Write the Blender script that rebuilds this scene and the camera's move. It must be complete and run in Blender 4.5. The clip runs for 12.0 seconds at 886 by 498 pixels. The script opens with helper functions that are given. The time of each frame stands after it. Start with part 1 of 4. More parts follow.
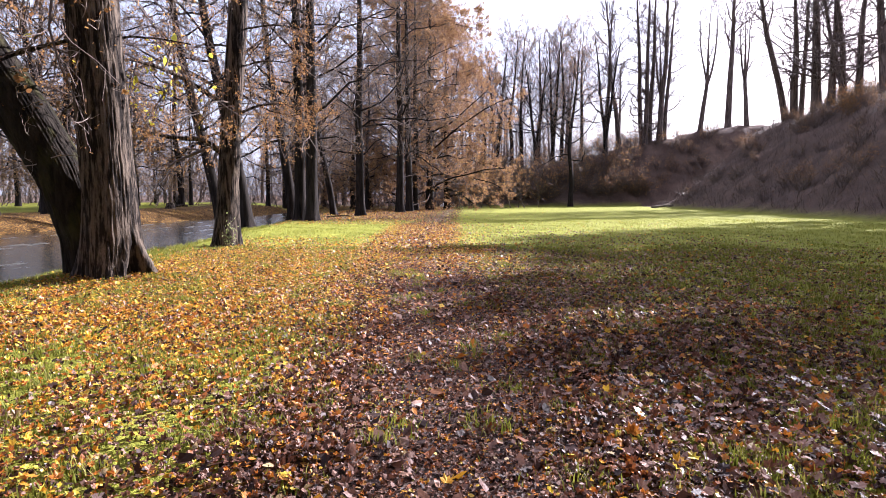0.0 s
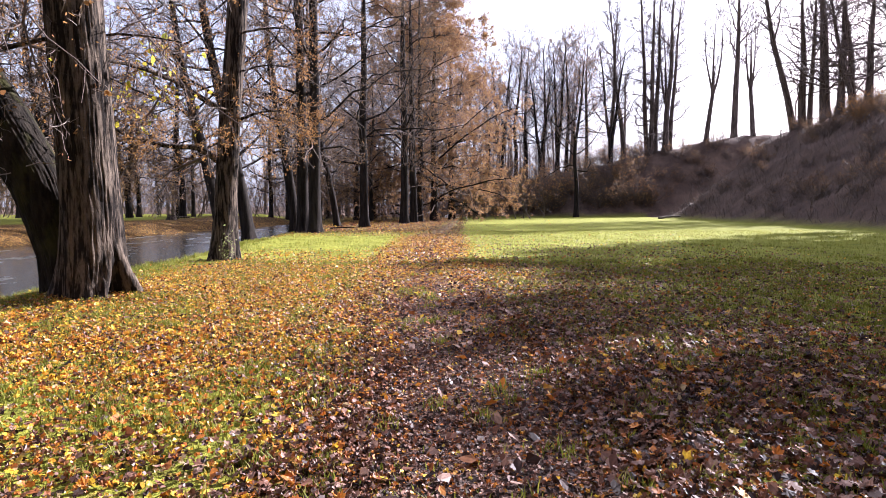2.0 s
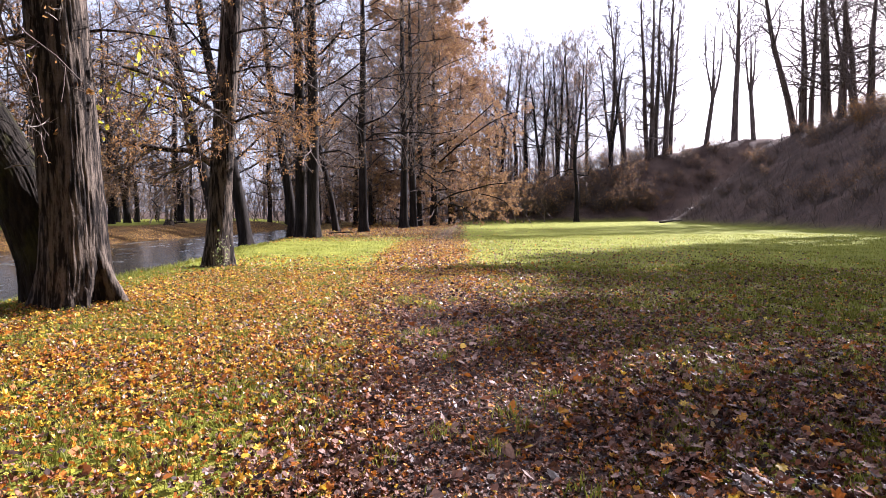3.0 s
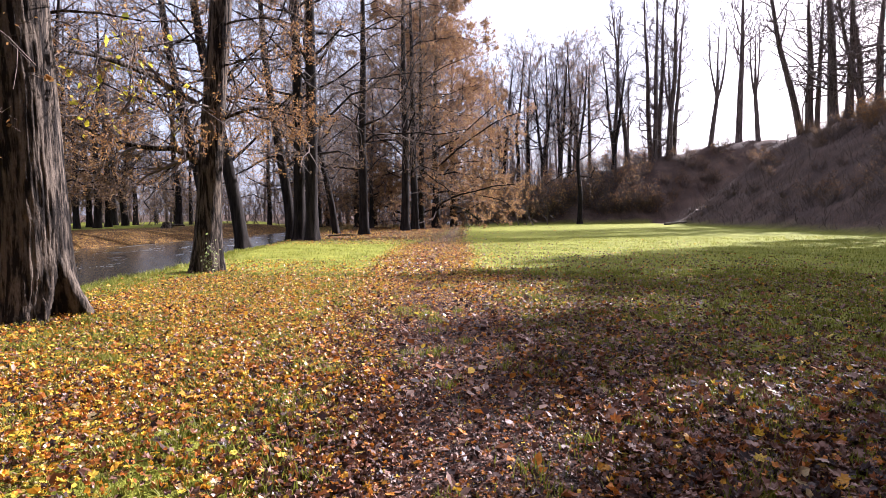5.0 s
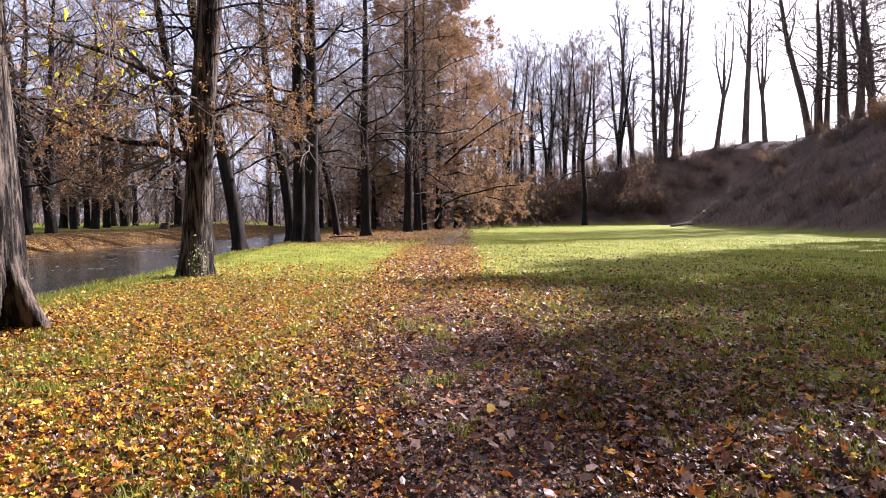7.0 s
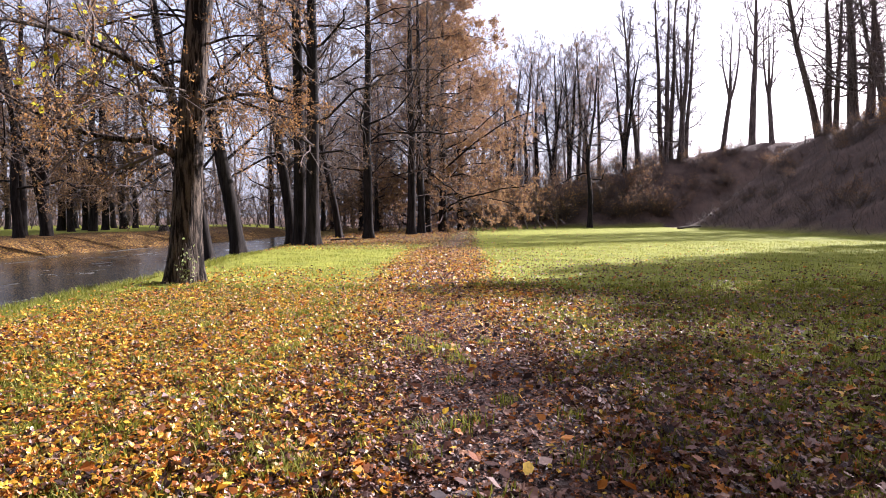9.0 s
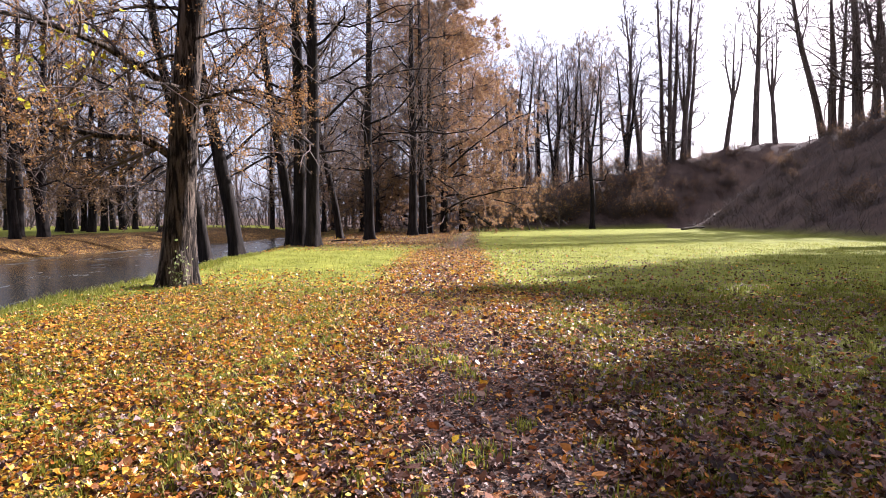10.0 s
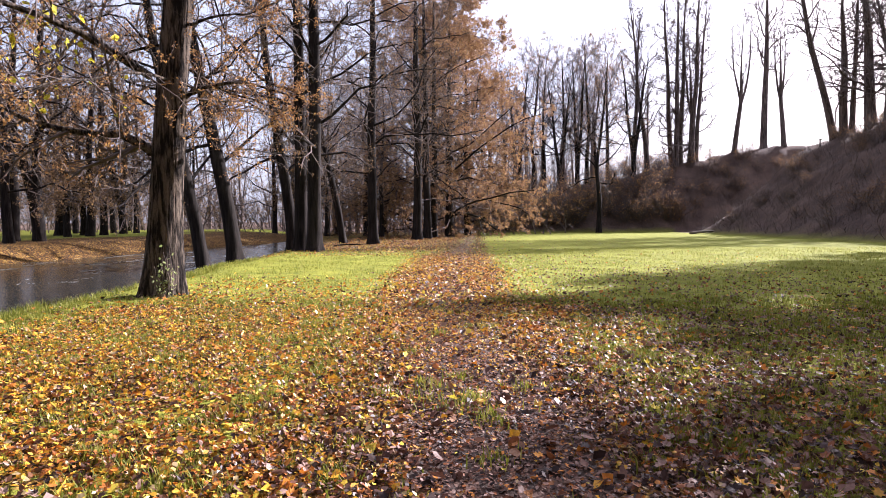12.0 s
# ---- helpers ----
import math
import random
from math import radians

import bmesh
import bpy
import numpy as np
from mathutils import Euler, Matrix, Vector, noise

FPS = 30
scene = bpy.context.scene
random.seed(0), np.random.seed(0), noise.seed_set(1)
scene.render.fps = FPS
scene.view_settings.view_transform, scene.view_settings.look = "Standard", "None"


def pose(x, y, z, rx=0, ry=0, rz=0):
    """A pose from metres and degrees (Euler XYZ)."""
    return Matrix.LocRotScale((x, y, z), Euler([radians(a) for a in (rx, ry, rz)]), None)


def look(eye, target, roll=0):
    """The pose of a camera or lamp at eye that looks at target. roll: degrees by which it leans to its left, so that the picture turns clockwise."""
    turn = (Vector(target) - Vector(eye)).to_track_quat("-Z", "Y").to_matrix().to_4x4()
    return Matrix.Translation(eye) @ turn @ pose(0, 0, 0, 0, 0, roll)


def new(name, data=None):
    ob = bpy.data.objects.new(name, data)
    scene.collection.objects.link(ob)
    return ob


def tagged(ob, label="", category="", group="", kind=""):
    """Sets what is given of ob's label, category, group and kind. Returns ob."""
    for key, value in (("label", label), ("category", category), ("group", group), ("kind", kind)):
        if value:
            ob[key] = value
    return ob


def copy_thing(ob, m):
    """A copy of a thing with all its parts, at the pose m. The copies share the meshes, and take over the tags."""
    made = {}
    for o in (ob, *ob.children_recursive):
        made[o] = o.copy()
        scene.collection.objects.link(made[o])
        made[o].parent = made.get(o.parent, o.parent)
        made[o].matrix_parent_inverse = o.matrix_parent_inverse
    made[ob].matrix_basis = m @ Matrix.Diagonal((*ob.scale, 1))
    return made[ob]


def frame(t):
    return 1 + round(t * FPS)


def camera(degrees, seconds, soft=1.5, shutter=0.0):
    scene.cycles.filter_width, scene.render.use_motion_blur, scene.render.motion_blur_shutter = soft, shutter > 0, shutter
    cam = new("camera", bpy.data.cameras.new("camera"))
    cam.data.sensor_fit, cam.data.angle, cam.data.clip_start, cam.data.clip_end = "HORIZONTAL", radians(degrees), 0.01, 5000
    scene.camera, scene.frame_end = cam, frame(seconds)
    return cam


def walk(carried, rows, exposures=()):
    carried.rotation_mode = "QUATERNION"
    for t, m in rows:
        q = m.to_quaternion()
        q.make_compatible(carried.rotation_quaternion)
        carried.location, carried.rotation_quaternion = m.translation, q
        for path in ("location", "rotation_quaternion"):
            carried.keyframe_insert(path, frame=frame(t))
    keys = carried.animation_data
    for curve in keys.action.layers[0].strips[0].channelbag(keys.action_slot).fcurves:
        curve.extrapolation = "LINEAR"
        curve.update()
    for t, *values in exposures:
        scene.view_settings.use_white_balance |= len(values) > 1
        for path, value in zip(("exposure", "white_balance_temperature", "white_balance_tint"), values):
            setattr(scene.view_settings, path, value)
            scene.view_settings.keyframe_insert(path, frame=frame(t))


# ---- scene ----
cam = camera(72.9, 12.0, soft=0.9)
PATH = [
    (0, (0.018, 0.002, 1.505), (0.022, 1.993, 1.324), -0.1),
    (0.5, (-0.03, 0.256, 1.506), (-0.03, 2.248, 1.335), -0.1),
    (1, (-0.084, 0.498, 1.507), (-0.087, 2.491, 1.345), -0.1),
    (1.5, (-0.117, 0.745, 1.505), (-0.124, 2.739, 1.351), -0.2),
    (2, (-0.151, 0.978, 1.505), (-0.158, 2.973, 1.36), -0.2),
    (2.5, (-0.178, 1.213, 1.506), (-0.182, 3.208, 1.369), -0.2),
    (3, (-0.178, 1.47, 1.499), (-0.184, 3.465, 1.369), -0.3),
    (3.2, (-0.18, 1.568, 1.491), (-0.186, 3.564, 1.365), -0.4),
    (4.8, (-0.2, 2.351, 1.488), (-0.212, 4.347, 1.363), -0.4),
    (5, (-0.203, 2.457, 1.478), (-0.215, 4.453, 1.356), -0.4),
    (5.5, (-0.208, 2.728, 1.473), (-0.221, 4.724, 1.352), -0.4),
    (6, (-0.222, 2.998, 1.467), (-0.238, 4.994, 1.347), -0.4),
    (6.5, (-0.252, 3.272, 1.462), (-0.27, 5.268, 1.343), -0.3),
    (7, (-0.285, 3.54, 1.459), (-0.306, 5.536, 1.341), -0.3),
    (7.2, (-0.288, 3.65, 1.443), (-0.316, 5.647, 1.333), -0.3),
    (8.8, (-0.389, 4.477, 1.44), (-0.418, 6.473, 1.331), -0.3),
    (9, (-0.407, 4.582, 1.442), (-0.437, 6.578, 1.332), -0.3),
    (9.5, (-0.434, 4.849, 1.435), (-0.466, 6.846, 1.327), -0.4),
    (10, (-0.468, 5.12, 1.435), (-0.502, 7.117, 1.328), -0.3),
    (10.5, (-0.512, 5.406, 1.435), (-0.547, 7.403, 1.33), -0.2),
    (11, (-0.534, 5.669, 1.435), (-0.575, 7.666, 1.333), -0.3),
    (11.5, (-0.565, 5.945, 1.44), (-0.609, 7.942, 1.342), -0.3),
    (12, (-0.59, 6.228, 1.435), (-0.637, 8.225, 1.341), -0.3),
]
walk(cam, [(t, look(eye, aim, roll)) for t, eye, aim, roll in PATH], [(0.0, 2.68, 5500, 25), (3.0, 2.55, 5500, 25), (5.5, 2.47, 5520, 25), (12.0, 2.45, 5600, 25)])

def part(name, me, material, parent=None, label="", kind=""):
    """One mesh object, under a thing when a parent is given."""
    ob = new(name, me)
    if material and not me.materials:
        me.materials.append(material)
    ob.parent = parent
    if label or kind:
        tagged(ob, label, kind=kind)
    return ob


# ---- world and sun ----
SUN_AZ, SUN_EL = radians(52), radians(27)
world = bpy.data.worlds.new("sky")
scene.world = world
world.use_nodes = True
wn = world.node_tree
sky = wn.nodes.new("ShaderNodeTexSky")
sky.sky_type = "NISHITA"
sky.sun_disc = False
sky.sun_elevation, sky.sun_rotation = SUN_EL, SUN_AZ
sky.air_density, sky.dust_density, sky.ozone_density = 1.0, 5.0, 1.0
wn.nodes["Background"].inputs["Strength"].default_value = 0.05
veil = wn.nodes.new("ShaderNodeMix")
veil.data_type = "RGBA"
veil.inputs[0].default_value = 0.66
veil.inputs[7].default_value = (4.4, 4.4, 4.5, 1)
wn.links.new(sky.outputs["Color"], veil.inputs[6])
wn.links.new(veil.outputs[2], wn.nodes["Background"].inputs["Color"])
sun_dir = Vector((math.sin(SUN_AZ) * math.cos(SUN_EL), math.cos(SUN_AZ) * math.cos(SUN_EL), math.sin(SUN_EL)))
sun = new("sun", bpy.data.lights.new("sun", "SUN"))
sun.data.energy, sun.data.angle, sun.data.color = 3.7, radians(0.55), (1.0, 0.92, 0.80)
sun.matrix_world = look(sun_dir * 200, (0, 0, 0))


# ---- materials ----
class Mat:
    """A node material with short calls for the usual nodes."""

    def __init__(self, name):
        self.m = bpy.data.materials.new(name)
        self.m.use_nodes = True
        self.t = self.m.node_tree
        self.p = self.t.nodes["Principled BSDF"]
        self.out = self.t.nodes["Material Output"]

    def put(self, socket, value):
        if isinstance(value, bpy.types.NodeSocket):
            self.t.links.new(value, socket)
        else:
            socket.default_value = value

    def node(self, kind, **inputs):
        n = self.t.nodes.new(kind)
        for k, v in inputs.items():
            self.put(n.inputs[k.replace("_", " ")], v)
        return n

    def coords(self, which="Object", scale=(1, 1, 1)):
        c = self.t.nodes.new("ShaderNodeTexCoord").outputs[which]
        if scale == (1, 1, 1):
            return c
        return self.node("ShaderNodeMapping", Vector=c, Scale=scale).outputs[0]

    def world_pos(self, scale=(1, 1, 1)):
        c = self.t.nodes.new("ShaderNodeNewGeometry").outputs["Position"]
        return self.node("ShaderNodeMapping", Vector=c, Scale=scale).outputs[0]

    def noise(self, vec, scale, detail=4.0, rough=0.6):
        return self.node("ShaderNodeTexNoise", Vector=vec, Scale=scale, Detail=detail, Roughness=rough).outputs["Fac"]

    def ramp(self, fac, *stops):
        n = self.t.nodes.new("ShaderNodeValToRGB")
        e = n.color_ramp.elements
        while len(e) < len(stops):
            e.new(0.5)
        for el, (pos, col) in zip(e, stops):
            el.position = pos
            el.color = (*col, 1) if not isinstance(col, (int, float)) else (col, col, col, 1)
        self.put(n.inputs[0], fac)
        return n.outputs[0]

    def mix(self, fac, a, b, how="MIX"):
        n = self.t.nodes.new("ShaderNodeMix")
        n.data_type, n.blend_type = "RGBA", how
        self.put(n.inputs[0], fac)
        for s, v in ((n.inputs[6], a), (n.inputs[7], b)):
            self.put(s, (*v, 1) if isinstance(v, tuple) and len(v) == 3 else v)
        return n.outputs[2]

    def math(self, how, a, b=0.5):
        n = self.t.nodes.new("ShaderNodeMath")
        n.operation = how
        self.put(n.inputs[0], a)
        self.put(n.inputs[1], b)
        return n.outputs[0]

    def bump(self, height, strength=0.5, distance=0.02):
        n = self.node("ShaderNodeBump", Height=height, Strength=strength, Distance=distance)
        self.t.links.new(n.outputs[0], self.p.inputs["Normal"])
        return n.outputs[0]

    def set(self, color=None, rough=None, spec=None):
        for key, v in (("Base Color", color), ("Roughness", rough), ("Specular IOR Level", spec)):
            if v is not None:
                self.put(self.p.inputs[key], (*v, 1) if isinstance(v, tuple) and len(v) == 3 else v)
        return self

    def thin(self, color, share=0.4):
        """Light that shines through a thin leaf."""
        tr = self.node("ShaderNodeBsdfTranslucent", Color=color)
        mx = self.node("ShaderNodeMixShader", Fac=share)
        self.t.links.new(self.p.outputs[0], mx.inputs[1])
        self.t.links.new(tr.outputs[0], mx.inputs[2])
        self.t.links.new(mx.outputs[0], self.out.inputs["Surface"])
        return self


def leaf_material(name, stops, share=0.4, rough=0.45, spec=0.4, stepped=False):
    k = Mat(name)
    rnd = k.t.nodes.new("ShaderNodeNewGeometry").outputs["Random Per Island"]
    col = k.ramp(rnd, *stops)
    if stepped:
        k.t.nodes["Color Ramp"].color_ramp.interpolation = "CONSTANT"
    fine = k.noise(k.world_pos(), 60.0, 3.0)
    col = k.mix(0.55, col, k.ramp(fine, (0.3, 0.45), (0.7, 1.25)), "MULTIPLY")
    k.set(col, rough, spec).thin(col, share)
    return k.m


def bark_material(name, dark, light, scale=7.0, moss=None, relief=0.03, edge=(0.38, 0.64)):
    k = Mat(name)
    v = k.coords("Object", (1, 1, 0.14))
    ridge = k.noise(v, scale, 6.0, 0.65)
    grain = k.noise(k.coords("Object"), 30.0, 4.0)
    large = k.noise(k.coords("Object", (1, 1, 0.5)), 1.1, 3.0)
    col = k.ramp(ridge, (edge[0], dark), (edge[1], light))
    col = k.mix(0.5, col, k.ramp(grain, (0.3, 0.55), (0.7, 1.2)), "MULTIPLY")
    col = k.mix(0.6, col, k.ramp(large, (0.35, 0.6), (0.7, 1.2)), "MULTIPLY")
    if moss:
        col = k.mix(k.ramp(k.noise(k.coords("Object", (1, 1, 0.6)), 2.3, 5.0), (0.5, 0.0), (0.72, 0.75)), col, moss)
    k.set(col, 0.95, 0.1)
    k.bump(k.math("ADD", ridge, k.math("MULTIPLY", grain, 0.3)), 0.9, relief)
    return k.m


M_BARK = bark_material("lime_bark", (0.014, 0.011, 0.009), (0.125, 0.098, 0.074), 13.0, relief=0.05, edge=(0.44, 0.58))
# moss over bark darkened to put the leaning stem's shade into its colour
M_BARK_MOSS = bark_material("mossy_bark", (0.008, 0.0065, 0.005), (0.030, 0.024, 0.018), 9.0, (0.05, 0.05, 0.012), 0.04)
M_BARK_FAR = bark_material("grey_bark", (0.010, 0.008, 0.007), (0.036, 0.029, 0.025), 6.0)
M_BARK_PALE = bark_material("pale_maple_bark", (0.05, 0.038, 0.032), (0.17, 0.13, 0.108), 6.0)
M_TWIG = Mat("twig_bark").set((0.105, 0.080, 0.067), 0.85, 0.2).m
M_TWIG_PALE = Mat("dry_twig").set((0.24, 0.20, 0.165), 0.8, 0.2).m

M_GOLD = leaf_material("golden_leaf", ((0.0, (0.04, 0.018, 0.010)), (0.10, (0.40, 0.13, 0.018)), (0.24, (0.62, 0.32, 0.018)), (0.36, (0.11, 0.045, 0.018)),
                                       (0.46, (0.66, 0.43, 0.035)), (0.58, (0.50, 0.17, 0.018)), (0.68, (0.48, 0.36, 0.18)), (0.76, (0.20, 0.075, 0.02)), (0.86, (0.60, 0.29, 0.02)), (0.95, (0.68, 0.53, 0.05))), 0.26, 0.42, 0.35, True)
# leaf browns kept dark to deepen the shade right of the path
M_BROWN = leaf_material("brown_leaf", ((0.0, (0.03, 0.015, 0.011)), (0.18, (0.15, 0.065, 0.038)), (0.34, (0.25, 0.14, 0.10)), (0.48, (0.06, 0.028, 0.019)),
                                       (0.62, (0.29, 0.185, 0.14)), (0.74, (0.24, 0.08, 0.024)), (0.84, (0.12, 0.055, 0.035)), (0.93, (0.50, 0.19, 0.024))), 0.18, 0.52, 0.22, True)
M_DRY = leaf_material("dry_russet_leaf", ((0.0, (0.17, 0.08, 0.03)), (0.5, (0.31, 0.165, 0.06)), (0.8, (0.44, 0.25, 0.08)),
                                          (1.0, (0.22, 0.12, 0.05))), 0.5, 0.6, 0.2)
M_BEECH = leaf_material("beech_leaf", ((0.0, (0.19, 0.11, 0.075)), (0.5, (0.27, 0.155, 0.075)), (0.85, (0.40, 0.225, 0.09)),
                                       (1.0, (0.44, 0.30, 0.13))), 0.45, 0.7, 0.15)
M_RUSSET = leaf_material("dull_brown_leaf", ((0.0, (0.08, 0.05, 0.03)), (0.5, (0.16, 0.10, 0.05)), (0.85, (0.27, 0.17, 0.08)), (1.0, (0.34, 0.20, 0.07))), 0.45, 0.7, 0.15)
M_YELLOW = leaf_material("yellow_leaf", ((0.0, (0.70, 0.60, 0.03)), (0.6, (0.82, 0.70, 0.05)), (1.0, (0.60, 0.62, 0.06))), 0.55, 0.5)
M_GRASS = leaf_material("grass_blade", ((0.0, (0.11, 0.13, 0.014)), (0.5, (0.19, 0.205, 0.024)), (0.85, (0.27, 0.26, 0.04)),
                                        (1.0, (0.34, 0.29, 0.09))), 0.45, 0.6, 0.15)
M_SHOOT = leaf_material("pale_green_leaf", ((0.0, (0.25, 0.32, 0.10)), (1.0, (0.45, 0.48, 0.20))), 0.4)


def ground_material():
    """Turf, leaf litter, trodden path and woodland floor, blended by the cover laid on the sheet."""
    k = Mat("park_ground")
    at = k.t.nodes.new("ShaderNodeAttribute")
    at.attribute_name = "cover"
    sep = k.t.nodes.new("ShaderNodeSeparateColor")
    k.t.links.new(at.outputs["Color"], sep.inputs[0])
    litter, path, wood = sep.outputs[0], sep.outputs[1], sep.outputs[2]
    pos = k.world_pos()
    big, mid, fine = k.noise(pos, 0.35, 4.0), k.noise(pos, 2.2, 5.0), k.noise(pos, 45.0, 3.0)
    turf = k.ramp(mid, (0.3, (0.14, 0.15, 0.02)), (0.55, (0.22, 0.23, 0.028)), (0.8, (0.31, 0.285, 0.055)))
    turf = k.mix(0.6, turf, k.ramp(fine, (0.3, 0.4), (0.7, 1.3)), "MULTIPLY")
    turf = k.mix(0.5, turf, k.ramp(big, (0.3, 0.7), (0.7, 1.25)), "MULTIPLY")
    cells = k.node("ShaderNodeTexVoronoi", Vector=k.mix(0.03, pos, k.t.nodes["Noise Texture"].outputs["Color"]), Scale=17.0)
    one = k.t.nodes.new("ShaderNodeSeparateColor")
    k.t.links.new(cells.outputs["Color"], one.inputs[0])
    # dark soil and rotting leaves, with the shade of leaf gaps painted in
    gold = k.ramp(one.outputs[0], (0.0, (0.018, 0.011, 0.007)), (0.5, (0.06, 0.03, 0.010)), (0.8, (0.20, 0.10, 0.02)), (1.0, (0.34, 0.22, 0.05)))
    drab = k.ramp(one.outputs[1], (0.0, (0.02, 0.014, 0.011)), (0.5, (0.075, 0.046, 0.034)), (0.85, (0.20, 0.13, 0.10)), (1.0, (0.28, 0.12, 0.04)))
    earth = k.ramp(mid, (0.3, (0.05, 0.037, 0.031)), (0.7, (0.13, 0.097, 0.08)))
    scatter = k.math("ADD", k.math("MULTIPLY", one.outputs[2], 0.55), k.math("MULTIPLY", mid, 0.45))
    on = k.math("MULTIPLY", k.math("SUBTRACT", k.math("ADD", litter, 0.0), scatter), 6.0)
    n = k.t.nodes.new("ShaderNodeClamp")
    k.t.links.new(on, n.inputs[0])
    col = k.mix(n.outputs[0], turf, gold)
    pth = k.mix(k.ramp(one.outputs[2], (0.25, 0.0), (0.35, 1.0)), earth, drab)
    k2 = k.t.nodes.new("ShaderNodeClamp")
    k.t.links.new(k.math("MULTIPLY", k.math("SUBTRACT", path, k.math("MULTIPLY", scatter, 0.9)), 5.0), k2.inputs[0])
    col = k.mix(k2.outputs[0], col, pth)
    floor = k.mix(0.7, drab, k.ramp(big, (0.35, (0.05, 0.036, 0.03)), (0.7, (0.14, 0.098, 0.074))))
    col = k.mix(wood, col, floor)
    k.set(col, 0.95, 0.08)
    k.bump(k.math("ADD", k.math("MULTIPLY", cells.outputs["Distance"], 0.6), fine), 0.8, 0.03)
    return k.m


M_GROUND = ground_material()


def water_material():
    k = Mat("pond_water")
    pos = k.world_pos((1, 0.35, 1))
    scum = k.ramp(k.noise(pos, 0.8, 7.0, 0.7), (0.56, 0.0), (0.68, 1.0))
    k.set(k.mix(scum, (0.018, 0.022, 0.022), (0.10, 0.085, 0.06)), k.ramp(scum, (0.0, 0.12), (1.0, 0.6)), 0.5)
    k.bump(k.noise(k.world_pos((1, 1, 1)), 5.0, 4.0), 0.22, 0.06)
    return k.m


M_WATER = water_material()

# ---- shape of the ground ----
WATER_Z = -0.6


def near_shore(y):
    return np.interp(y, [-60, 0, 14, 20, 30, 40, 60, 72, 90], [-11.0, -10.4, -10.2, -10.6, -11.6, -13.0, -15.0, -17.0, -30.0])


def far_shore(y):
    return np.interp(y, [-60, 0, 30, 46, 62, 72, 90], [-29.0, -26.0, -22.6, -20.0, -16.9, -17.4, -31.0])


def path_x(y):
    return np.interp(y, [-10, 3, 6, 10, 18, 30, 45, 60, 80, 110], [0.2, 0.1, 0.1, -0.3, -0.95, -0.7, -0.1, 0.5, 1.2, 2.0])


def smooth(a, lo, hi):
    s = np.clip((a - lo) / (hi - lo), 0, 1)
    return s * s * (3 - 2 * s)


def bank_foot(y):
    return np.interp(y, [-100, 20, 36, 84, 100], [24.0, 24.5, 26.0, 32.5, 33.0])


def waves(x, y, k, seed):
    """Soft unevenness from a few crossing waves."""
    r = np.random.RandomState(seed)
    h = np.zeros(np.broadcast(x, y).shape)
    for i in range(7):
        a, f, p = r.uniform(0, 6.28), k * r.uniform(0.6, 1.9), r.uniform(0, 6.28)
        h = h + np.sin((np.cos(a) * x + np.sin(a) * y) * f + p) / 7
    return h


def height(x, y):
    x, y = np.asarray(x, float), np.asarray(y, float)
    land = -0.0065 * np.clip(y - 15, 0, 80) + 0.03 * waves(x, y, 1.3, 3) + 0.02 * waves(x, y, 4.0, 4)
    ns, fs = near_shore(y), far_shore(y)
    slope = smooth(x, ns - 0.4, ns + 3.4 + 0.5 * waves(x, y, 1.2, 8))
    left = -0.95 + (land + 0.95) * slope
    far_land = 0.28 + 0.06 * waves(x, y, 0.4, 5)
    over = smooth(fs + 0.4 - x, 0, 4.2)
    left = np.where(x < (ns + fs) / 2, -1.0 + (far_land + 1.0) * over, left)
    closed = smooth(y, 68, 78)
    h = left * (1 - closed) + np.where(x < (ns + fs) / 2, 0.1, land) * closed
    # earthwork along the meadow and across its end
    rough = 0.7 * waves(x, y, 0.7, 6) + 0.35 * waves(x, y, 2.0, 7) + 0.2 * waves(x, y, 4.2, 17)
    up = np.clip((x - bank_foot(y)) / 18.5, 0, 1)
    end = smooth(90.5 + 0.33 * (x - 33) + 0.8 * waves(x, y, 0.8, 9) - y, -6, 3)
    near = (13.2 * (0.75 * up + 0.25 * smooth(up, 0, 1)) + rough * smooth(up, 0, 0.15)) * end
    foot = np.interp(x, [-30, 0, 21, 33, 60], [112, 104, 100.5, 101, 104])
    top = np.clip(8.0 + (x - 22) * 0.205, 0.0, 15.4) * smooth(x, -22, 12)
    u2 = np.clip((y - foot) / 15.0, 0, 1)
    far = (top * (0.7 * u2 + 0.3 * smooth(u2, 0, 1)) + rough * smooth(u2, 0, 0.2)) * (x > -30)
    mound = 0.16 * np.exp(-((x + 5.7) ** 2 + (y - 10.6) ** 2) / 1.6)
    return h + mound + np.maximum(np.maximum(near, far), 0)


def ground_z(x, y):
    return float(height(x, y))


def spread(marks):
    """Grid lines: from, to and step for each stretch."""
    out = []
    for lo, hi, step in marks:
        out += list(np.arange(lo, hi, step))
    return np.array(out)


gx = spread([(-2600, -600, 250), (-600, -120, 40), (-120, -30, 5), (-30, -13, 0.6), (-13, 14, 0.3), (14, 70, 1.0), (70, 200, 10), (200, 700, 60), (700, 2701, 250)])
gy = spread([(-2600, -300, 250), (-300, -40, 26), (-40, 0, 2.0), (0, 34, 0.3), (34, 130, 1.2), (130, 300, 12), (300, 800, 60), (800, 2701, 250)])
X, Y = np.meshgrid(gx, gy)


